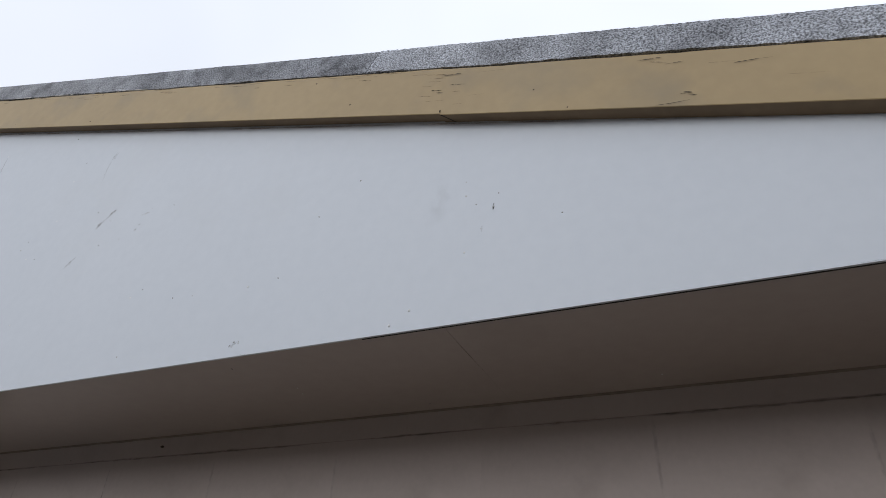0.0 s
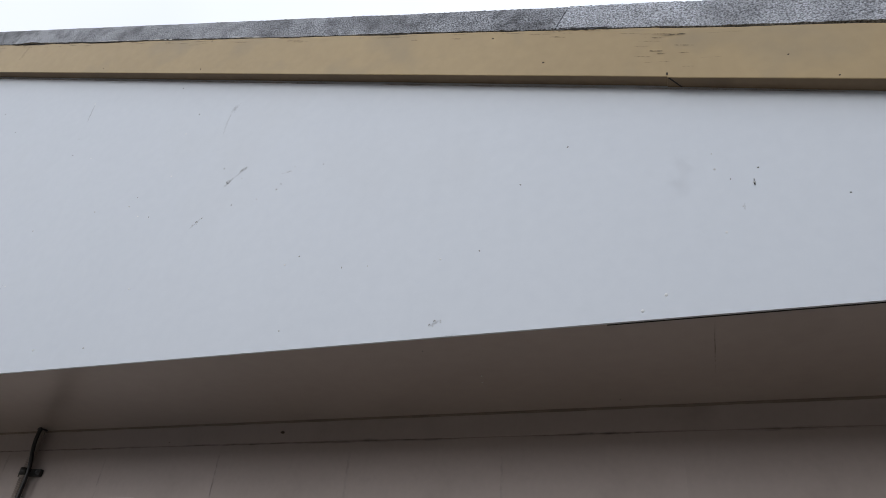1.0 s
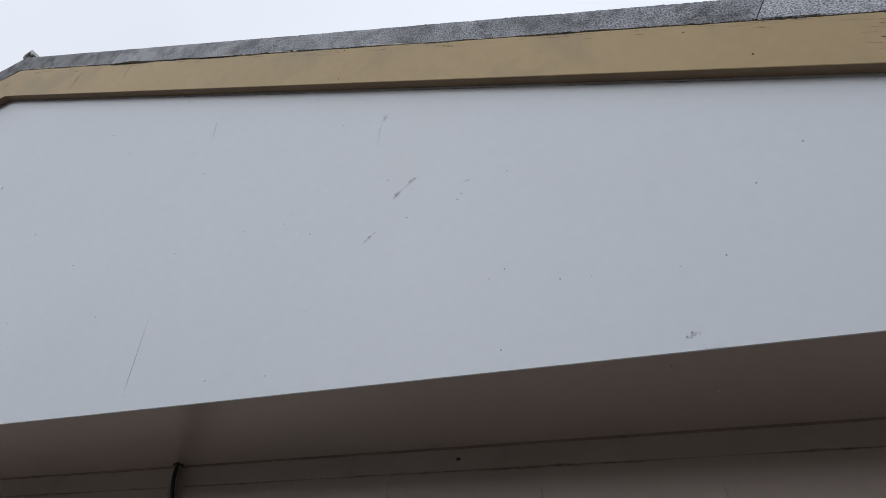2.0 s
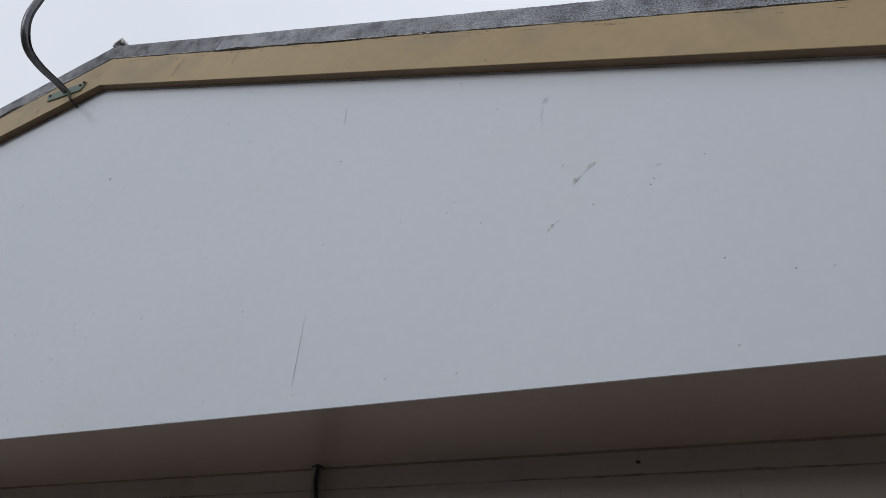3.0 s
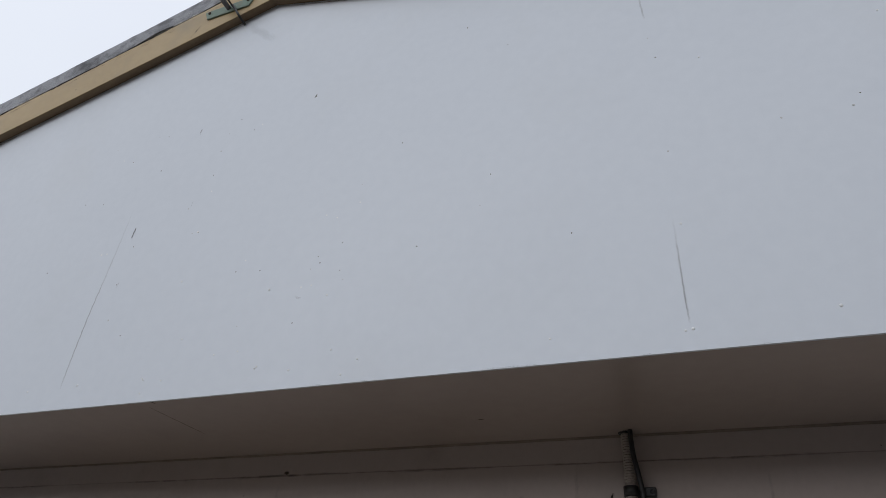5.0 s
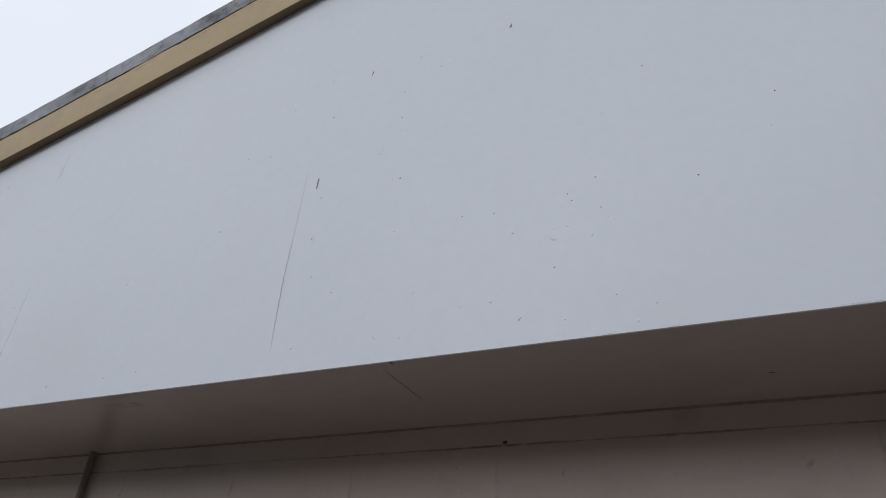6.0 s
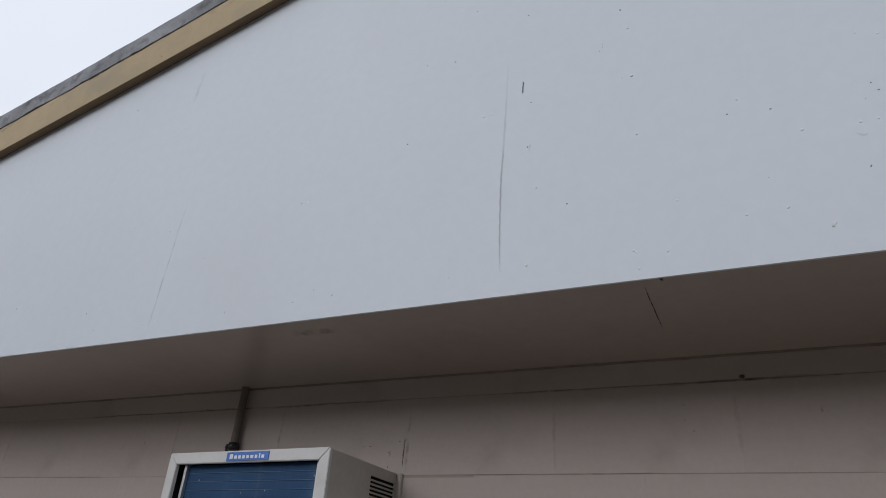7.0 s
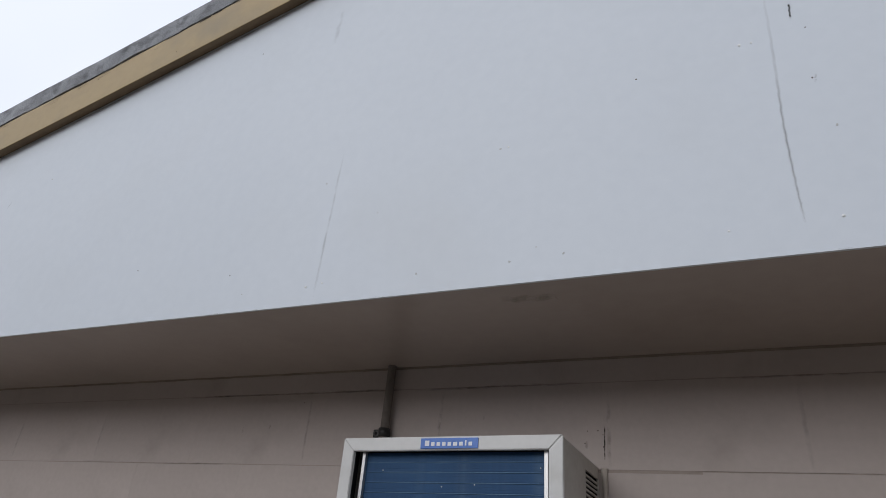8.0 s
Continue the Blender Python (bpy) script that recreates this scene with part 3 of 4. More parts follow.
for x0, up0, x1, up1, w, mat in ((2.134, 0.130, 2.182, 0.136, 0.0042, M_CRACK), (2.157, 0.125, 2.187, 0.120, 0.0026, M_CRACK), (2.185, 0.115, 2.220, 0.121, 0.0030, M_CRACK), (2.258, 0.111, 2.306, 0.113, 0.0028, M_HAIR),
                                 (2.300, 0.107, 2.344, 0.115, 0.0042, M_CRACK), (2.335, 0.113, 2.366, 0.117, 0.0022, M_HAIR), (2.200, 0.033, 2.228, 0.028, 0.0034, M_CRACK), (2.206, 0.037, 2.220, 0.036, 0.0040, M_CRACK),
                                 (2.153, 0.004, 2.178, 0.008, 0.0028, M_CRACK), (2.174, 0.007, 2.214, 0.016, 0.0030, M_CRACK), (2.375, 0.070, 2.440, 0.071, 0.0020, M_HAIR), (1.79, 0.128, 1.86, 0.132, 0.0022, M_HAIR), (1.77, 0.055, 1.81, 0.058, 0.0020, M_HAIR)):
    mark("paint_crack", barge_r, x0, roofline(x0) - 0.003 + up0, x1, roofline(x1) - 0.003 + up1, 0.48 * w, mat, FY - 0.0012)
for k in range(26):
    x = rnd.uniform(-1.0, 1.65)
    board_crack(barge_m, x, rnd.uniform(0.128, 0.147), rnd.uniform(0.02, 0.07), 0.002)
for k in range(22):
    x = rnd.uniform(-4.2, -1.2)
    board_crack(barge_l, x, rnd.uniform(0.118, 0.133), rnd.uniform(0.02, 0.08), 0.002)
for board, a, b, count in ((barge_l, -4.3, -1.3, 22), (barge_m, -1.0, 1.6, 16)):
    for k in range(count):
        x = rnd.uniform(a, b)
        board_crack(board, x, board_top(x) - rnd.uniform(-0.002, 0.005), rnd.uniform(0.06, 0.22), rnd.uniform(0.003, 0.008), mat=M_CRACK, y=BOARD_Y - 0.0010)
    for k in range(count * 2):
        x = rnd.uniform(a, b)
        board_crack(board, x, board_top(x) - rnd.uniform(0.004, 0.03), rnd.uniform(0.015, 0.06), rnd.uniform(0.002, 0.004), rnd.uniform(-0.03, 0.03), y=BOARD_Y - 0.0009)
mark("paint_crack", barge_l, -1.40, roofline(-1.40) + 0.06, -1.43, roofline(-1.43) + 0.005, 0.009, M_SOOT, FY)
mark("paint_crack", barge_l, -1.16, roofline(-1.16) + 0.075, -1.13, roofline(-1.13) + 0.08, 0.003, M_CRACK, FY)
mark("paint_crack", barge_m, -0.700, roofline(-0.70) + 0.135, -0.742, roofline(-0.742) + 0.015, 0.024, M_GRIME, FY)
mark("paint_crack", barge_m, -0.455, roofline(-0.455) + 0.14, -0.47, roofline(-0.47) + 0.06, 0.016, M_GRIME, FY)
mark("joint_gap", barge_r, 1.7046, roofline(1.7046), 1.7052, roofline(1.7046) + 0.010, 0.004, M_CRACK, FY - 0.0012)
bm = bmesh.new()
seam = []
for x, y in ((1.7046, -0.034), (1.7095, -0.034), (1.733, -0.002), (1.729, -0.002)):
    seam.append(bm.verts.new((x, y, roofline(x) - 0.0038 + 0.007 * (y + 0.032) / 0.031)))
bm.faces.new(seam)
part("joint_gap", bm, GAP_BLACK, barge_r, "dark open joint across the underside")
rnd = random.Random(9)
for k in range(70):
    x = rnd.uniform(-4.0, 2.5)
    d = rnd.uniform(0.10, 0.32)
    mark("paint_bleed", gable, x, roofline(x) - 0.0005, x + d, roofline(x + d) - 0.0005, rnd.uniform(0.004, 0.007), M_BLEED, -0.0012)
for x, up, size in ((1.457, 0.041, 2), (1.338, 0.124, 1), (0.442, 0.017, 1), (-0.742, 0.119, 1), (0.013, 0.019, 0), (1.989, 0.006, 0), (1.921, 0.061, 0), (0.444, 0.140, 1)):
    piece("nail_hole", SPECKS[size], barge_m if x < 1.7 else barge_r, Matrix.Translation((x, BOARD_Y - (0.0004 if x > 1.7 else 0), roofline(x) + up)) @ Matrix.Diagonal((1.6, 1, 1, 1)))
for k, (x, up) in enumerate(((-3.337, 0.11), (-2.6, 0.03), (-1.9, 0.05), (-3.0, 0.04))):
    piece("nail_hole", SPECKS[k % 3], barge_l, Matrix.Translation((x, BOARD_Y, roofline(x) + up)))

# ---- roof: slab, near-black backing behind the boards as gap shade, pebbled cement verge ----
roof = tagged(new("roof"), "low-pitched grey cement roof with pebbled verge", "roof", kind="structure")
for a, b in ((LEFT - 0.4, RIDGE_X), (RIDGE_X, RIGHT + 0.4)):
    bm = bmesh.new()
    sweep(bm, steps(a, b, 0.15), lambda x: [(0.02, roofline(x) + 0.165), (0.02, roofline(x) + BOARD_H + VERGE_H - 0.012), (7.3, roofline(x) + BOARD_H + VERGE_H - 0.012), (7.3, roofline(x) + 0.165)])
    part("roof_slope", bm, TILE, roof)
    # Near-black backing puts the shade above the boards into the colour.
    bm = bmesh.new()
    sweep(bm, steps(a + 0.2, b - 0.002, 0.15), lambda x: [(-0.012, roofline(x) + 0.06 + BOARD_H - 0.055), (-0.012, roofline(x) + BOARD_H + 0.03), (0.03, roofline(x) + BOARD_H + 0.03), (0.03, roofline(x) + 0.10)])
    part("gap_backing", bm, GAP_BLACK, roof)


def verge(x0, x1, slant0=0.0, slant1=0.0, lift=0.0, mat=GRIT):
    """One run of cement verge, rough in front, with ragged edges; its ends may slant."""
    xs, rows = steps(x0, x1, 0.004), 13
    bm = bmesh.new()
    grid = []
    for x in xs:
        col = []
        rough = min(1.0, max(0.3, 0.5 + 0.25 * x))
        gap = 0.0080 + 0.009 * max(0, 0.3 + noise.noise((x * 7, 6, 0))) if x < RIDGE_X else (0.0035 if x < 1.5 else 0.0015) + 0.005 * max(0, noise.noise((x * 2.1, 8, 0)) + 0.2)
        gap += 0.012 * math.exp(-((x + 1.59) / 0.08) ** 2) + 0.010 * math.exp(-((x + 0.47) / 0.06) ** 2)
        low = board_top(x) + lift + gap + 0.0035 * noise.noise((x * 40, 6, 2)) + (0.011 if x < 0.8 else 0.005) * max(0, noise.noise((x * 2.3, 1, 0)) + 0.5 * noise.noise((x * 31, 2, 0)))
        high = board_top(x) + VERGE_H + (0.006 + 0.009 * math.exp((x - RIDGE_X) / 0.5) if x < RIDGE_X else 0) + lift + 0.0006 * noise.noise((x * 5, 3, 0)) + rough * 0.0030 * noise.noise((x * 120, 4, 0))
        for k in range(rows):
            t = k / (rows - 1)
            share = (x - x0) / (x1 - x0)
            xx = x + (t - 0.5) * (slant0 * (1 - share) ** 40 + slant1 * share ** 40)
            z = roofline(xx) + low + (high - low) * t
            y = BOARD_Y + 0.003 + 0.0015 * noise.noise((xx * 12, z * 12, 7)) + rough * 0.0013 * noise.noise((xx * 150, z * 150, 8)) + 0.002 * max(0, t - 0.8) * 5
            col.append(bm.verts.new((xx, y, z)))
        col.append(bm.verts.new((col[-1].co.x, 0.10, col[-1].co.z)))
        col.append(bm.verts.new((col[0].co.x, 0.0, col[0].co.z)))
        grid.append(col)
    n = rows + 2
    for a, b in zip(grid, grid[1:]):
        for k in range(n):
            bm.faces.new((a[k], a[(k + 1) % n], b[(k + 1) % n], b[k]))
    bm.faces.new(grid[0])
    bm.faces.new(grid[-1])
    return part("verge", bm, mat, roof, "rough grey pebbled cement verge")


verge(LEFT - 0.3, RIDGE_X - 0.001, mat=DARK_GRIT)
verge(RIDGE_X + 0.001, -0.565, 0, 0.03, mat=DARK_GRIT)
verge(-0.561, 1.500, 0.03, 0.035, mat=DULL)
verge(1.5035, RIGHT + 0.3, 0.035, 0, 0.003)
# crumbs of pale mortar squeezed out between boards and verge
rnd = random.Random(52)
for a, b in ((-1.04, -0.86), (-0.80, -0.66), (-0.10, 0.10), (0.16, 0.34), (0.50, 0.66), (-1.62, -1.42), (-2.30, -2.10)):
    seed = rnd.uniform(0, 90)
    def squeezed(x, a=a, b=b, seed=seed):
        end = min(1.0, (x - a) / 0.03, (b - x) / 0.03)
        r = (0.0006 + 0.0060 * max(0.0, 0.15 + noise.noise((x * 70, seed, 0)))) * max(0.05, end)
        z = roofline(x) + board_top(x) + 0.003 + 0.002 * noise.noise((x * 20, seed, 4))
        return [(BOARD_Y + 0.004, z - r), (BOARD_Y - 0.4 * r, z - 0.6 * r), (BOARD_Y - 0.4 * r, z + 0.6 * r), (BOARD_Y + 0.004, z + r)]
    bm = bmesh.new()
    sweep(bm, steps(a, b, 0.004), squeezed)
    part("mortar_lip", bm, LIP, roof, "crumbling pale mortar lip under the verge")

# broken ridge cap: a bent shell, its hollow's shade painted by a near-black block
CAP_Z = RIDGE_Z + BOARD_H + VERGE_H - 0.004
outer = [(-0.027, 0.0), (-0.026, 0.017), (0.003, 0.037), (0.012, 0.035), (0.030, 0.004)]
inner = [(0.020, 0.002), (0.006, 0.024), (0.001, 0.026), (-0.019, 0.012), (-0.020, 0.0)]
bm = bmesh.new()
rings = [[bm.verts.new((RIDGE_X + px + 0.002 * noise.noise((px * 90, y * 30, 1)), y, CAP_Z + pz)) for px, pz in (*outer, *inner)] for y in (-0.040, 0.02, 0.10, 0.30)]
for p, q in zip(rings, rings[1:]):
    for k in range(10):
        bm.faces.new((p[k], p[(k + 1) % 10], q[(k + 1) % 10], q[k]))
for ring in (rings[0], rings[-1]):
    for k in range(4):
        bm.faces.new((ring[k], ring[k + 1], ring[8 - k], ring[9 - k]))
part("ridge_cap", bm, LIP, roof, "small broken pale ridge cap end")
box_part("cap_shade", RIDGE_X - 0.020, RIDGE_X + 0.012, -0.028, 0.29, CAP_Z - 0.006, CAP_Z + 0.013, GAP_BLACK, roof, 0.003, "near-black block painted as shade under the ridge cap")

# ---- cranked mast on its green foot plate ----
MAST_AT = (-1.295, BOARD_Y, 3.492)
mast = thing("cranked_mast", MAST_AT, "bent grey steel mast on a green plate on a barge board", "mast")
bm = bmesh.new()
add_box(bm, -0.100, 0.100, -0.006, 0.0, -0.023, 0.021, 0.004)
for v in bm.verts:
    if v.co.z < 0 and abs(v.co.x) > 0.07:
        v.co.x *= 0.86
plate = part("foot_plate", bm, GREEN, mast, "weathered green painted foot plate")
plate.rotation_euler = (0, radians(-2), 0)
for x, z in ((-0.078, 0.004), (0.078, 0.006), (0.093, 0.016)):
    bm = bmesh.new()
    bmesh.ops.create_cone(bm, cap_ends=True, segments=6, radius1=0.0056, radius2=0.0045, depth=0.005)
    bmesh.ops.rotate(bm, verts=bm.verts, matrix=Matrix.Rotation(radians(90), 3, "X"))
    bmesh.ops.translate(bm, verts=bm.verts, vec=(x, -0.0080, z))
    part("screw", bm, RUST, plate)
MAST_LINE = spline([(0.003, -0.002, -0.004), (-0.004, -0.054, 0.008), (-0.006, -0.134, 0.015), (-0.001, -0.195, 0.034), (0.008, -0.236, 0.082), (0.012, -0.255, 0.15), (0.021, -0.257, 0.26), (0.044, -0.257, 0.60), (0.065, -0.257, 1.1)])
bm = bmesh.new()
add_tube(bm, MAST_LINE, [0.0084 + 0.0062 * min(1, k / 30) for k in range(len(MAST_LINE))], 16)
part("tube", bm, STEEL, mast, "dull bent steel tube")
bm = bmesh.new()
add_tube(bm, [p + Vector((0.0155, 0.006, 0.003)) for p in MAST_LINE], [0.0032] * len(MAST_LINE), 8)
part("cable", bm, BLACK, mast, "thin black cable along the tube")
bm = bmesh.new()
add_tube(bm, spline([(0.022, -0.012, 0.0), (0.038, -0.010, -0.028), (0.057, -0.005, -0.060), (0.062, 0.03, -0.071)]), [0.0042] * 25, 8)
part("cable", bm, BLACK, mast)

# ---- dirty caulk in the corner of soffit and wall ----
bm = bmesh.new()
sweep(bm, steps(LEFT, RIGHT, 0.03), lambda x: [(WALL_Y - 0.0045 - 0.002 * noise.noise((x * 9, 0, 3)), SOFFIT_Z + 0.0032), (WALL_Y - 0.0025, SOFFIT_Z - 0.0002), (WALL_Y + 0.0002, SOFFIT_Z - 0.0025 - 0.002 * noise.noise((x * 11, 4, 0))), (WALL_Y + 0.004, SOFFIT_Z - 0.003), (WALL_Y + 0.004, SOFFIT_Z + 0.0032)])
tagged(part("trim", bm, CAULK), "thin dirty brown caulk line between soffit and wall", "trim", kind="structure")

# ---- block wall under the soffit, with an opening for each air conditioner ----
AC_W, AC_H, AC_D = 0.444, 0.315, 0.298
AC_SPOTS = ((-2.274, 1.858), (0.097, 1.842))
HOLES = [(x + 0.006, x + AC_W - 0.006, top - AC_H + 0.006, top - 0.006) for x, top in AC_SPOTS]


def without(rect, holes):
    """What is left of a rectangle x0, x1, z0, z1 once the holes are cut out of it."""
    left = [rect]
    for hx0, hx1, hz0, hz1 in holes:
        out = []
        for x0, x1, z0, z1 in left:
            if hx0 >= x1 or hx1 <= x0 or hz0 >= z1 or hz1 <= z0:
                out.append((x0, x1, z0, z1))
                continue
            low, high = max(z0, hz0), min(z1, hz1)
            if hx0 > x0:
                out.append((x0, hx0, low, high))
            if hx1 < x1:
                out.append((hx1, x1, low, high))
            if hz0 > z0:
                out.append((x0, x1, z0, hz0))
            if hz1 < z1:
                out.append((x0, x1, hz1, z1))
        left = out
    return [r for r in left if r[1] - r[0] > 0.006 and r[3] - r[2] > 0.006]


bm = bmesh.new()
for x0, x1, z0, z1 in without((LEFT, RIGHT, 0, SOFFIT_Z), HOLES):
    add_box(bm, x0, x1, WALL_Y + 0.0006, WALL_Y + 0.19, z0, z1)
wall = tagged(part("wall_block", bm, MORTAR), "beige painted concrete block wall, stained, unseen lower courses darkened to cut bounce light", "wall", kind="structure")
for name, box in (("wall_east", (RIGHT - 0.19, RIGHT, WALL_Y + 0.19, 7.0)), ("wall_west", (LEFT, LEFT + 0.19, WALL_Y + 0.19, 7.0)), ("wall_rear", (LEFT + 0.19, RIGHT - 0.19, 6.81, 7.0))):
    tagged(box_part(name, *box, 0, SOFFIT_Z + 0.05, MORTAR, None), "plain beige painted block wall closing the building", "wall", kind="structure")
WALL_BOLTS = ((0.671, 2.072, 0.0055), (-1.033, 2.051, 0.0060))
for x, z, r in WALL_BOLTS:
    bm = bmesh.new()
    bmesh.ops.create_uvsphere(bm, u_segments=10, v_segments=6, radius=r)
    for v in bm.verts:
        v.co = Vector((v.co.x * 1.1, v.co.y * 0.9, v.co.z * 0.75)) + 0.002 * noise.noise_vector(v.co * 90)
    bmesh.ops.translate(bm, verts=bm.verts, vec=(x, WALL_Y - 0.004, z))
    part("anchor_bolt", bm, RUST, wall, "dark rusty anchor bolt head")
WY = WALL_Y - 0.0009
for x0, z0, x1, z1, w, mat in ((-1.822, 1.878, -1.820, 1.948, 0.0030, M_CRACK), (-1.86, 1.90, -1.859, 1.918, 0.007, M_RUST),
                               (-1.812, 1.86, -1.811, 2.02, 0.010, M_RUST), (-2.214, 1.93, -2.212, 1.985, 0.010, M_RUST), (-2.10, 1.965, -2.099, 1.975, 0.0045, M_SOOT), (-2.81, 1.94, -2.808, 1.958, 0.007, M_SOOT),
                               (-2.72, 1.95, -2.718, 1.962, 0.006, M_SOOT), (-0.90, 1.97, -0.898, 1.985, 0.006, M_SOOT), (-0.21, 1.968, -0.205, 1.98, 0.006, M_CRACK)):
    mark("wall_stain", wall, x0, z0, x1, z1, w, mat, WY)
for k, (x, z) in enumerate(((-1.857, 1.938), (-1.835, 1.939), (-1.938, 1.928), (-1.919, 1.928), (-1.863, 1.912), (-1.863, 1.877), (-1.824, 1.93), (-1.823, 1.905), (-1.155, 1.998), (-1.155, 1.966), (-1.14, 1.942), (0.31, 2.056), (-2.62, 2.02))):
    piece("speck", SPECKS[0 if k > 7 else k % 2], wall, Matrix.Translation((x, WALL_Y - 0.0003, z)) @ Matrix.Rotation(1.3 * k, 4, "Y") @ Matrix.Diagonal((0.8, 1, 1.1, 1)))
mark("wall_stain", wall, -0.42, 1.962, -0.40, 1.978, 0.012, M_SOOT, WY)
# dirt in the upright joints of the second course
rnd = random.Random(27)
for k in range(-9, 11):
    x = -1.0532 + 0.3854 * k
    if k % 3 == 1:
        continue
    low, high = rnd.uniform(1.862, 1.90), rnd.uniform(1.98, 2.04)
    ribbon("joint_stain", wall, [(x + 0.001, low), (x - 0.001, (low + high) / 2), (x, high)], rnd.uniform(0.005, 0.010), M_FADED, WY)
ribbon("joint_stain", wall, [(0.490, 1.86), (0.4885, 1.94), (0.488, 2.035)], 0.0052, M_SOOT, WY - 0.0003)
rnd = random.Random(15)
for k in range(26):
    x = rnd.uniform(-3.6, 2.6)
    mark("joint_stain", wall, x, 1.8575 + rnd.uniform(-0.002, 0.002), x + rnd.uniform(0.12, 0.4), 1.8575 + rnd.uniform(-0.002, 0.002), rnd.uniform(0.003, 0.006), M_FADED, WY)
for k in range(60):
    x = rnd.uniform(-3.6, 2.6)
    mark("joint_stain", wall, x, 2.0455 + rnd.uniform(-0.003, 0.002), x + rnd.uniform(0.12, 0.4), 2.0455 + rnd.uniform(-0.003, 0.002), rnd.uniform(0.003, 0.007), M_JOINT, WY)


# ---- window air conditioners ----
def air_conditioner(x, top):
    """A boxed unit that stands out of the wall: shell, mitred front frame, blue coil, side grille, badge."""
    ac = thing("air_conditioner", (x, WALL_Y - AC_D, top - AC_H), "white boxed air conditioner with blue coil, in a block wall", "air conditioner", "air conditioners")
    W, H, D = AC_W, AC_H, AC_D + 0.15
    vy0, vy1, vz0, vz1 = 0.178, 0.2935, 0.05, H - 0.026
    box_part("top_panel", 0.004, W - 0.004, 0.0105, D, H - 0.006, H - 0.002, ENAMEL, ac, 0.0015, "white enamelled top panel, dusty")
    box_part("bottom_panel", 0.004, W - 0.004, 0.0105, D, 0.002, 0.006, ENAMEL, ac, 0.0015)
    sides = []
    for sx in (0.002, W - 0.006):
        bm = bmesh.new()
        rings = []
        for x in (sx, sx + 0.004):
            outer = [bm.verts.new((x, y, z)) for y, z in ((0.0105, 0.002), (D, 0.002), (D, H - 0.002), (0.0105, H - 0.002))]
            inner = [bm.verts.new((x, y, z)) for y, z in ((vy0, vz0), (vy1, vz0), (vy1, vz1), (vy0, vz1))]
            rings.append((outer, inner))
            for k in range(4):
                bm.faces.new((outer[k], outer[(k + 1) % 4], inner[(k + 1) % 4], inner[k]))
        for which in (0, 1):
            for k in range(4):
                bm.faces.new((rings[0][which][k], rings[0][which][(k + 1) % 4], rings[1][which][(k + 1) % 4], rings[1][which][k]))
        sides.append(part("side_panel", bm, SHADED_ENAMEL, ac, "beige side panel with a slotted grille, shade put into its colour"))
    # Near-black strips and inner box put the unit's inside shade into the colour.
    for a, b in ((0.0065, 0.0095), (W - 0.0095, W - 0.0065)):
        box_part("shade_strip", a, b, 0.012, 0.05, 0.008, H - 0.008, UNIT_SHADE, ac, label="near-black strip, shade beside the coil put into its colour")
    box_part("inner_box", 0.016, W - 0.016, 0.05, D - 0.02, 0.012, H - 0.012, UNIT_SHADE, ac, label="near-black box, shade inside the unit put into its colour")
    pitch = 0.0090
    n = int((vz1 - vz0) / pitch)
    bm = bmesh.new()
    add_box(bm, -0.0018, 0.0018, 0, vy1 - vy0, -0.0017, 0.0017)
    first = part("slat", bm, SHADED_ENAMEL, sides[1])
    first.location = (W - 0.0042, vy0, vz1 - pitch)
    for k in range(2, n + 1):
        piece("slat", first.data, sides[1], Matrix.Translation((W - 0.0042, vy0, vz1 - pitch * k)))
    for k in range(1, n + 1):
        piece("slat", first.data, sides[0], Matrix.Translation((0.0042, vy0, vz1 - pitch * k)))
    f = 0.025
    rails = (((0.0, H), (W, H), (W - f, H - f), (f, H - f)), ((0, 0), (0, H), (f, H - f), (f, f)), ((W, H), (W, 0), (W - f, f), (W - f, H - f)), ((W, 0), (0, 0), (f, f), (W - f, f)))
    for outline in rails:
        cx, cz = sum(p[0] for p in outline) / 4, sum(p[1] for p in outline) / 4
        bm = bmesh.new()
        front = [bm.verts.new((cx + (px - cx) * 0.998, 0.0, cz + (pz - cz) * 0.998)) for px, pz in outline]
        back = [bm.verts.new((v.co.x, 0.011, v.co.z)) for v in front]
        bm.faces.new(front)
        bm.faces.new(back)
        for k in range(4):
            bm.faces.new((front[k], front[(k + 1) % 4], back[(k + 1) % 4], back[k]))
        bmesh.ops.bevel(bm, geom=list(bm.edges), offset=0.0012, segments=2, affect="EDGES")
        part("frame_rail", bm, ENAMEL, ac, "white mitred front frame rail")
    coil = box_part("coil", f + 0.021, W - f - 0.012, 0.022, 0.048, f, H - f, FIN, ac, label="blue coated coil of the condenser")
    zs = [H - f - 0.004 - 0.0046 * k for k in range(int((H - 2 * f) / 0.0046))]
    bm = bmesh.new()
    add_box(bm, f + 0.021, W - f - 0.012, 0.0216, 0.023, -0.00226, 0.00226)
    fin = part("fin", bm, FIN, coil)
    fin.location = (0, 0, zs[0])
    bm = bmesh.new()
    add_box(bm, f + 0.021, W - f - 0.012, 0.0208, 0.023, -0.0007, 0.0007, 0.0003)
    seam = part("fin_seam", bm, FINEDGE, coil)
    seam.location = (0, 0, zs[3])
    for k, z in enumerate(zs[1:], 1):
        if k % 4 == 3:
            if k > 3:
                piece("fin_seam", seam.data, coil, Matrix.Translation((0, 0, z)))
        else:
            piece("fin", fin.data, coil, Matrix.Translation((0, 0, z)))
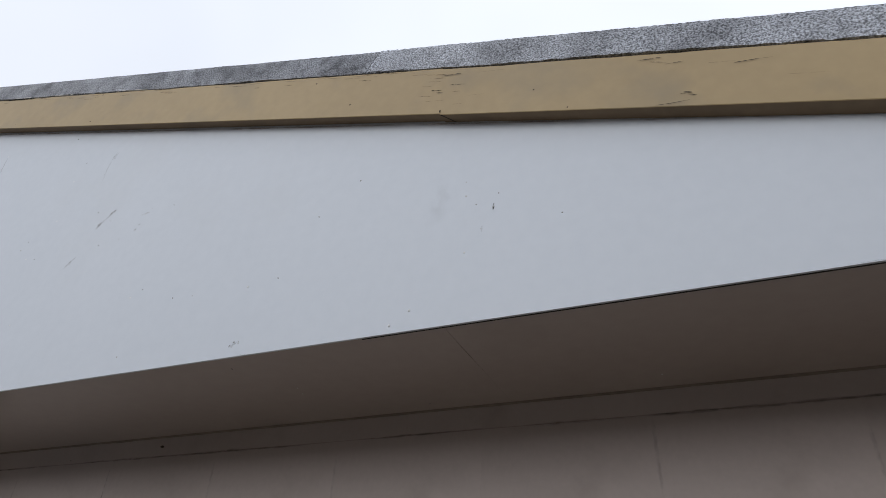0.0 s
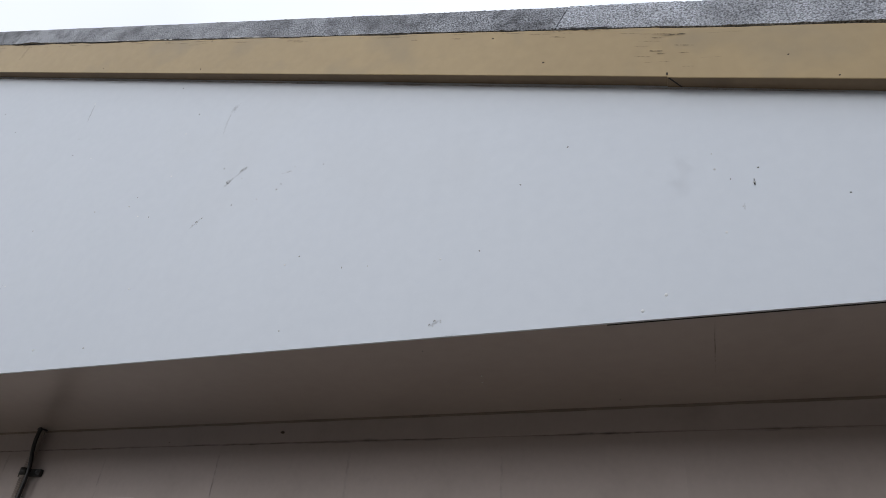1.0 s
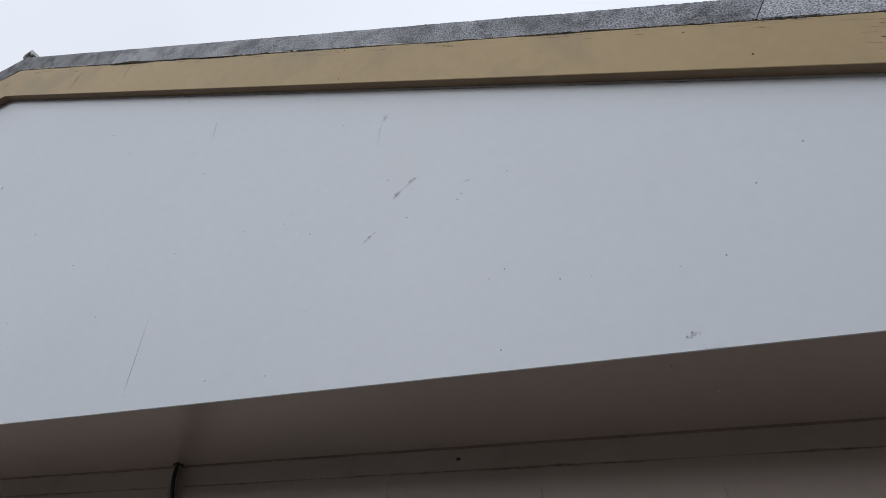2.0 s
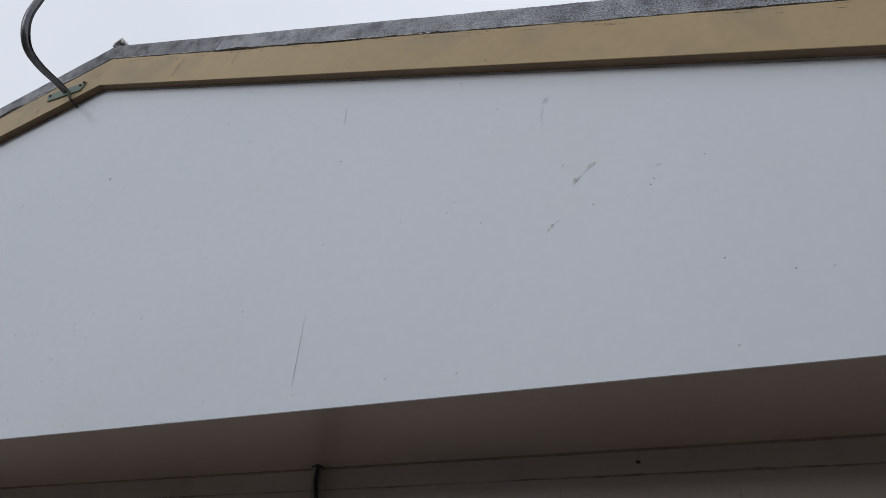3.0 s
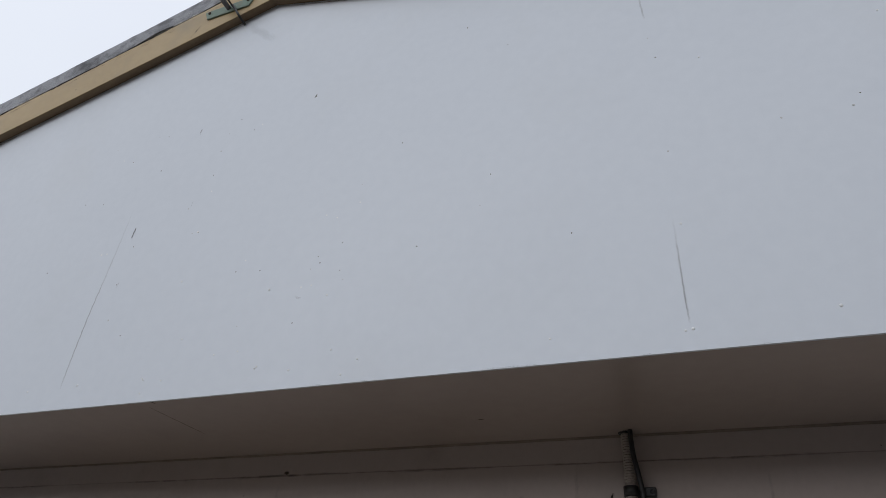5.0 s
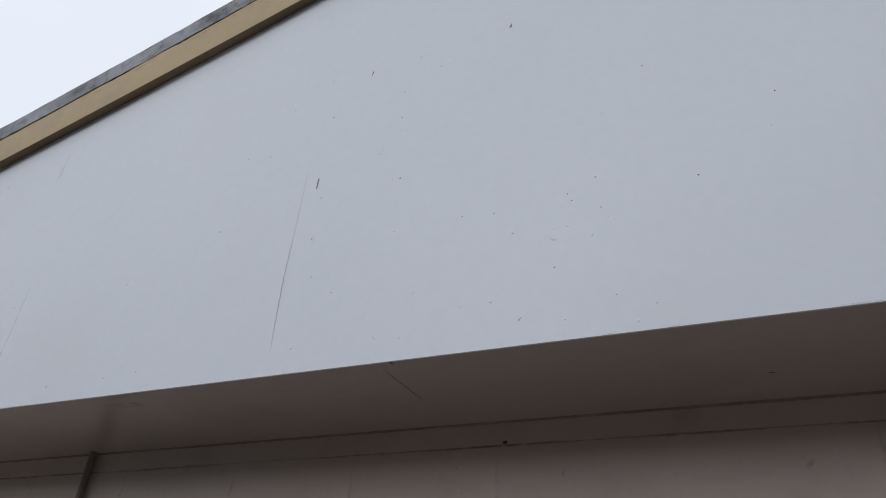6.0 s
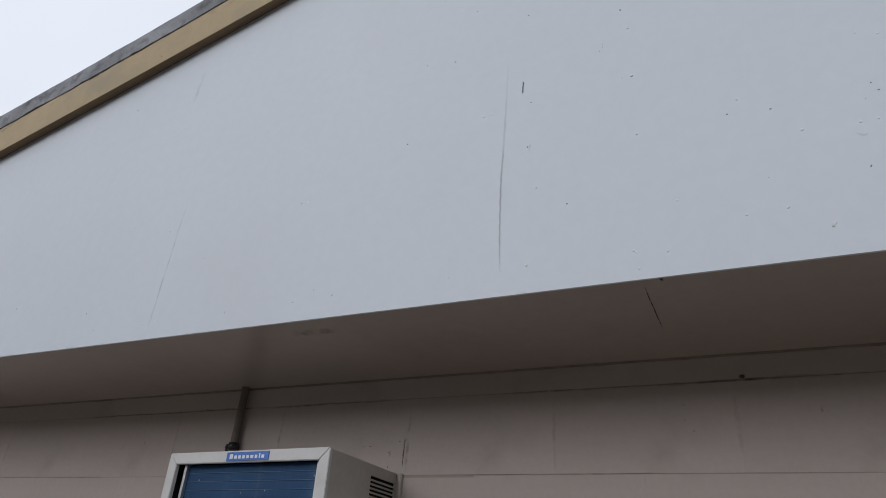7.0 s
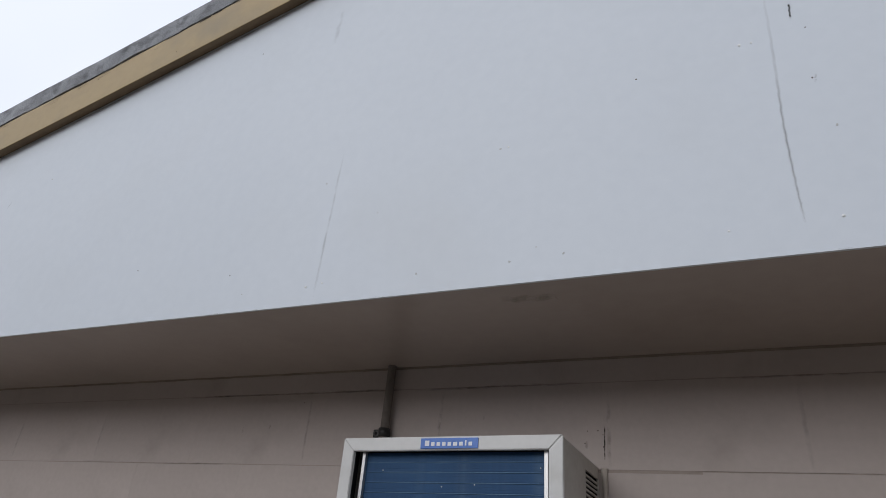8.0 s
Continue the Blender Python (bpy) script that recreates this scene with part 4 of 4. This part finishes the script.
    for a, b in ((f + 0.014, f + 0.021), (W - f - 0.012, W - f - 0.004)):
        box_part("side_strip", a, b, 0.013, 0.050, f - 0.002, H - f + 0.002, ALUMINIUM, ac, 0.001, "grey metal strip beside the coil")
    speck_at = random.Random(8)
    for k in range(7):
        piece("speck", CHIPS[0], coil, Matrix.Translation((speck_at.uniform(f + 0.03, W - f - 0.02), 0.0207, H - f - speck_at.uniform(0.004, 0.12))))
    badge = box_part("badge", 0.172, 0.288, -0.0022, 0.0006, H - 0.0225, H - 0.0035, BADGE, ac, 0.0006, "blue maker's badge with plain white bars")
    bar_x = 0.181
    for k, (wide, tall) in enumerate(((9, 10), (7, 7), (7, 7), (7, 7), (7, 7), (8, 7), (7, 7), (3, 10), (7, 7))):
        box_part("badge_bar", bar_x, bar_x + 0.001 * wide, -0.0030, -0.0018, H - 0.0180, H - 0.0180 + 0.001 * tall, BADGEWHITE, badge, 0.0004)
        bar_x += 0.001 * wide + 0.0042
    return ac


for x, top in AC_SPOTS:
    unit = air_conditioner(x, top)
    unit.rotation_euler = (0, radians(-0.7), 0)
    for side in (0, 1):
        bm = bmesh.new()
        rnd = random.Random(int(100 * top) + side)
        pts = [(x + AC_W * side + (0.008 if side else -0.008) + rnd.uniform(-0.003, 0.003), WALL_Y - 0.002, top + 0.002 - AC_H * k / 14) for k in range(15)]
        add_tube(bm, pts, [rnd.uniform(0.004, 0.010) for _ in pts], 8)
        part("sealant_bead", bm, SEALANT, wall, "lumpy beige sealant beside the air conditioner")


# ---- conduits down from the soffit ----
def conduit_run(x, clip_z, label, lug=1, split=0.023, radius=0.0122, mat=None, cable=True, rib=0.0024):
    """A ribbed painted conduit with a black cable, held to the wall by a black saddle clip."""
    y = WALL_Y - 0.0175
    run = thing("conduit", (x, y, SOFFIT_Z), label, "conduit", "conduits")
    low = -0.95
    bm = bmesh.new()
    count = 170
    zs = [0.004 + (low - 0.004) * k / (count * 2) for k in range(count * 2 + 1)]
    add_tube(bm, [(0, 0, z) for z in zs], [radius if k % 2 else radius - rib for k in range(len(zs))], 18, smooth=rib < 0.001)
    part("ribbed_tube", bm, mat or CONDUIT, run, "ribbed conduit painted beige like the wall")
    dz = clip_z - SOFFIT_Z
    if cable:
        bm = bmesh.new()
        line = spline([(radius - 0.001, -0.017, 0.004), (radius + 0.001, -0.018, dz * 0.4), (split, -0.010, dz), (split + 0.001, -0.010, dz - 0.08), (split + 0.001, -0.010, low)])
        add_tube(bm, line, [0.0054] * len(line), 10)
        part("cable", bm, BLACK, run, "black cable beside the conduit")
        rnd = random.Random(int(-1000 * x))
        bm = bmesh.new()
        for r, z in ((radius + 0.0025, 0.0030), (radius + 0.0012, -0.0010)):
            for k in range(18):
                q = r * rnd.uniform(0.88, 1.12)
                bm.verts.new((q * math.cos(k * math.pi / 9), q * math.sin(k * math.pi / 9), z))
        vs = list(bm.verts)
        for k in range(18):
            bm.faces.new((vs[k], vs[(k + 1) % 18], vs[18 + (k + 1) % 18], vs[18 + k]))
        bm.faces.new(vs[18:])
        part("entry_ring", bm, BLACK, run, "broken dark ring where the conduit enters the soffit")
    bm = bmesh.new()
    add_tube(bm, [(0, 0, dz + 0.010), (0, 0, dz - 0.010)], [radius + 0.0035] * 2, 16)
    add_box(bm, *sorted((lug * 0.008, lug * (0.050 if lug > 0 else 0.034))), 0.004, 0.0175, dz - 0.010, dz + 0.010, 0.003)
    clip = part("saddle_clip", bm, BLACK, run, "black saddle clip")
    bm = bmesh.new()
    bmesh.ops.create_uvsphere(bm, u_segments=10, v_segments=6, radius=0.005)
    bmesh.ops.translate(bm, verts=bm.verts, vec=(lug * (0.042 if lug > 0 else 0.028), 0.003, dz))
    part("screw", bm, STEEL, clip)
    return run


conduit_run(-0.166, 1.978, "ribbed beige-painted conduit with black cable down a block wall")
conduit_run(-2.352, 1.934, "dusty brownish ribbed conduit behind an air conditioner", -1, radius=0.0114, mat=DUSTYCONDUIT, cable=False, rib=0.0009)

# ---- the blocks of the wall ----
COURSE, LENGTH, TOP_JOINT, FIRST = 0.188, 0.3854, 2.0455, -1.0532
block_meshes = {}


def block_mesh(w, h, mat):
    key = (round(w, 3), round(h, 3), mat.name)
    if key not in block_meshes:
        bm = bmesh.new()
        add_box(bm, 0, w, 0, 0.006, 0, h)
        front = [e for e in bm.edges if all(v.co.y < 0.001 for v in e.verts)]
        bmesh.ops.bevel(bm, geom=front, offset=0.0002, segments=1, affect="EDGES")
        bmesh.ops.recalc_face_normals(bm, faces=bm.faces)
        me = bpy.data.meshes.new("block")
        bm.to_mesh(me)
        bm.free()
        me.materials.append(mat)
        block_meshes[key] = me
    return block_meshes[key]


rnd = random.Random(11)
row, z_top = 0, SOFFIT_Z + 0.002
while z_top > 0.02:
    z_low = TOP_JOINT - COURSE * row
    if z_low < 0:
        z_low = 0.0
    shift = 0 if row % 2 else LENGTH / 2
    k0 = math.floor((LEFT - FIRST - shift) / LENGTH / 6) * 6 if row == 0 else math.floor((LEFT - FIRST - shift) / LENGTH)
    for k in range(k0, k0 + 32):
        if row == 0 and k % 6:
            continue
        a = max(LEFT, FIRST + shift + k * LENGTH)
        b = min(RIGHT, FIRST + shift + (k + (6 if row == 0 else 1)) * LENGTH)
        if b - a < 0.02:
            continue
        # Unseen lower courses are darkened to cut light bounced to the soffit.
        for x0, x1, z0, z1 in without((a + 0.00002, b - 0.00002, z_low + 0.0009, z_top - 0.0009), HOLES):
            piece("block", block_mesh(x1 - x0, z1 - z0, UNSEEN_DARK if row > 2 else BLOCK), wall, Matrix.Translation((x0, WALL_Y - 0.0005 * rnd.random(), z0)))
    z_top, row = z_low, row + 1
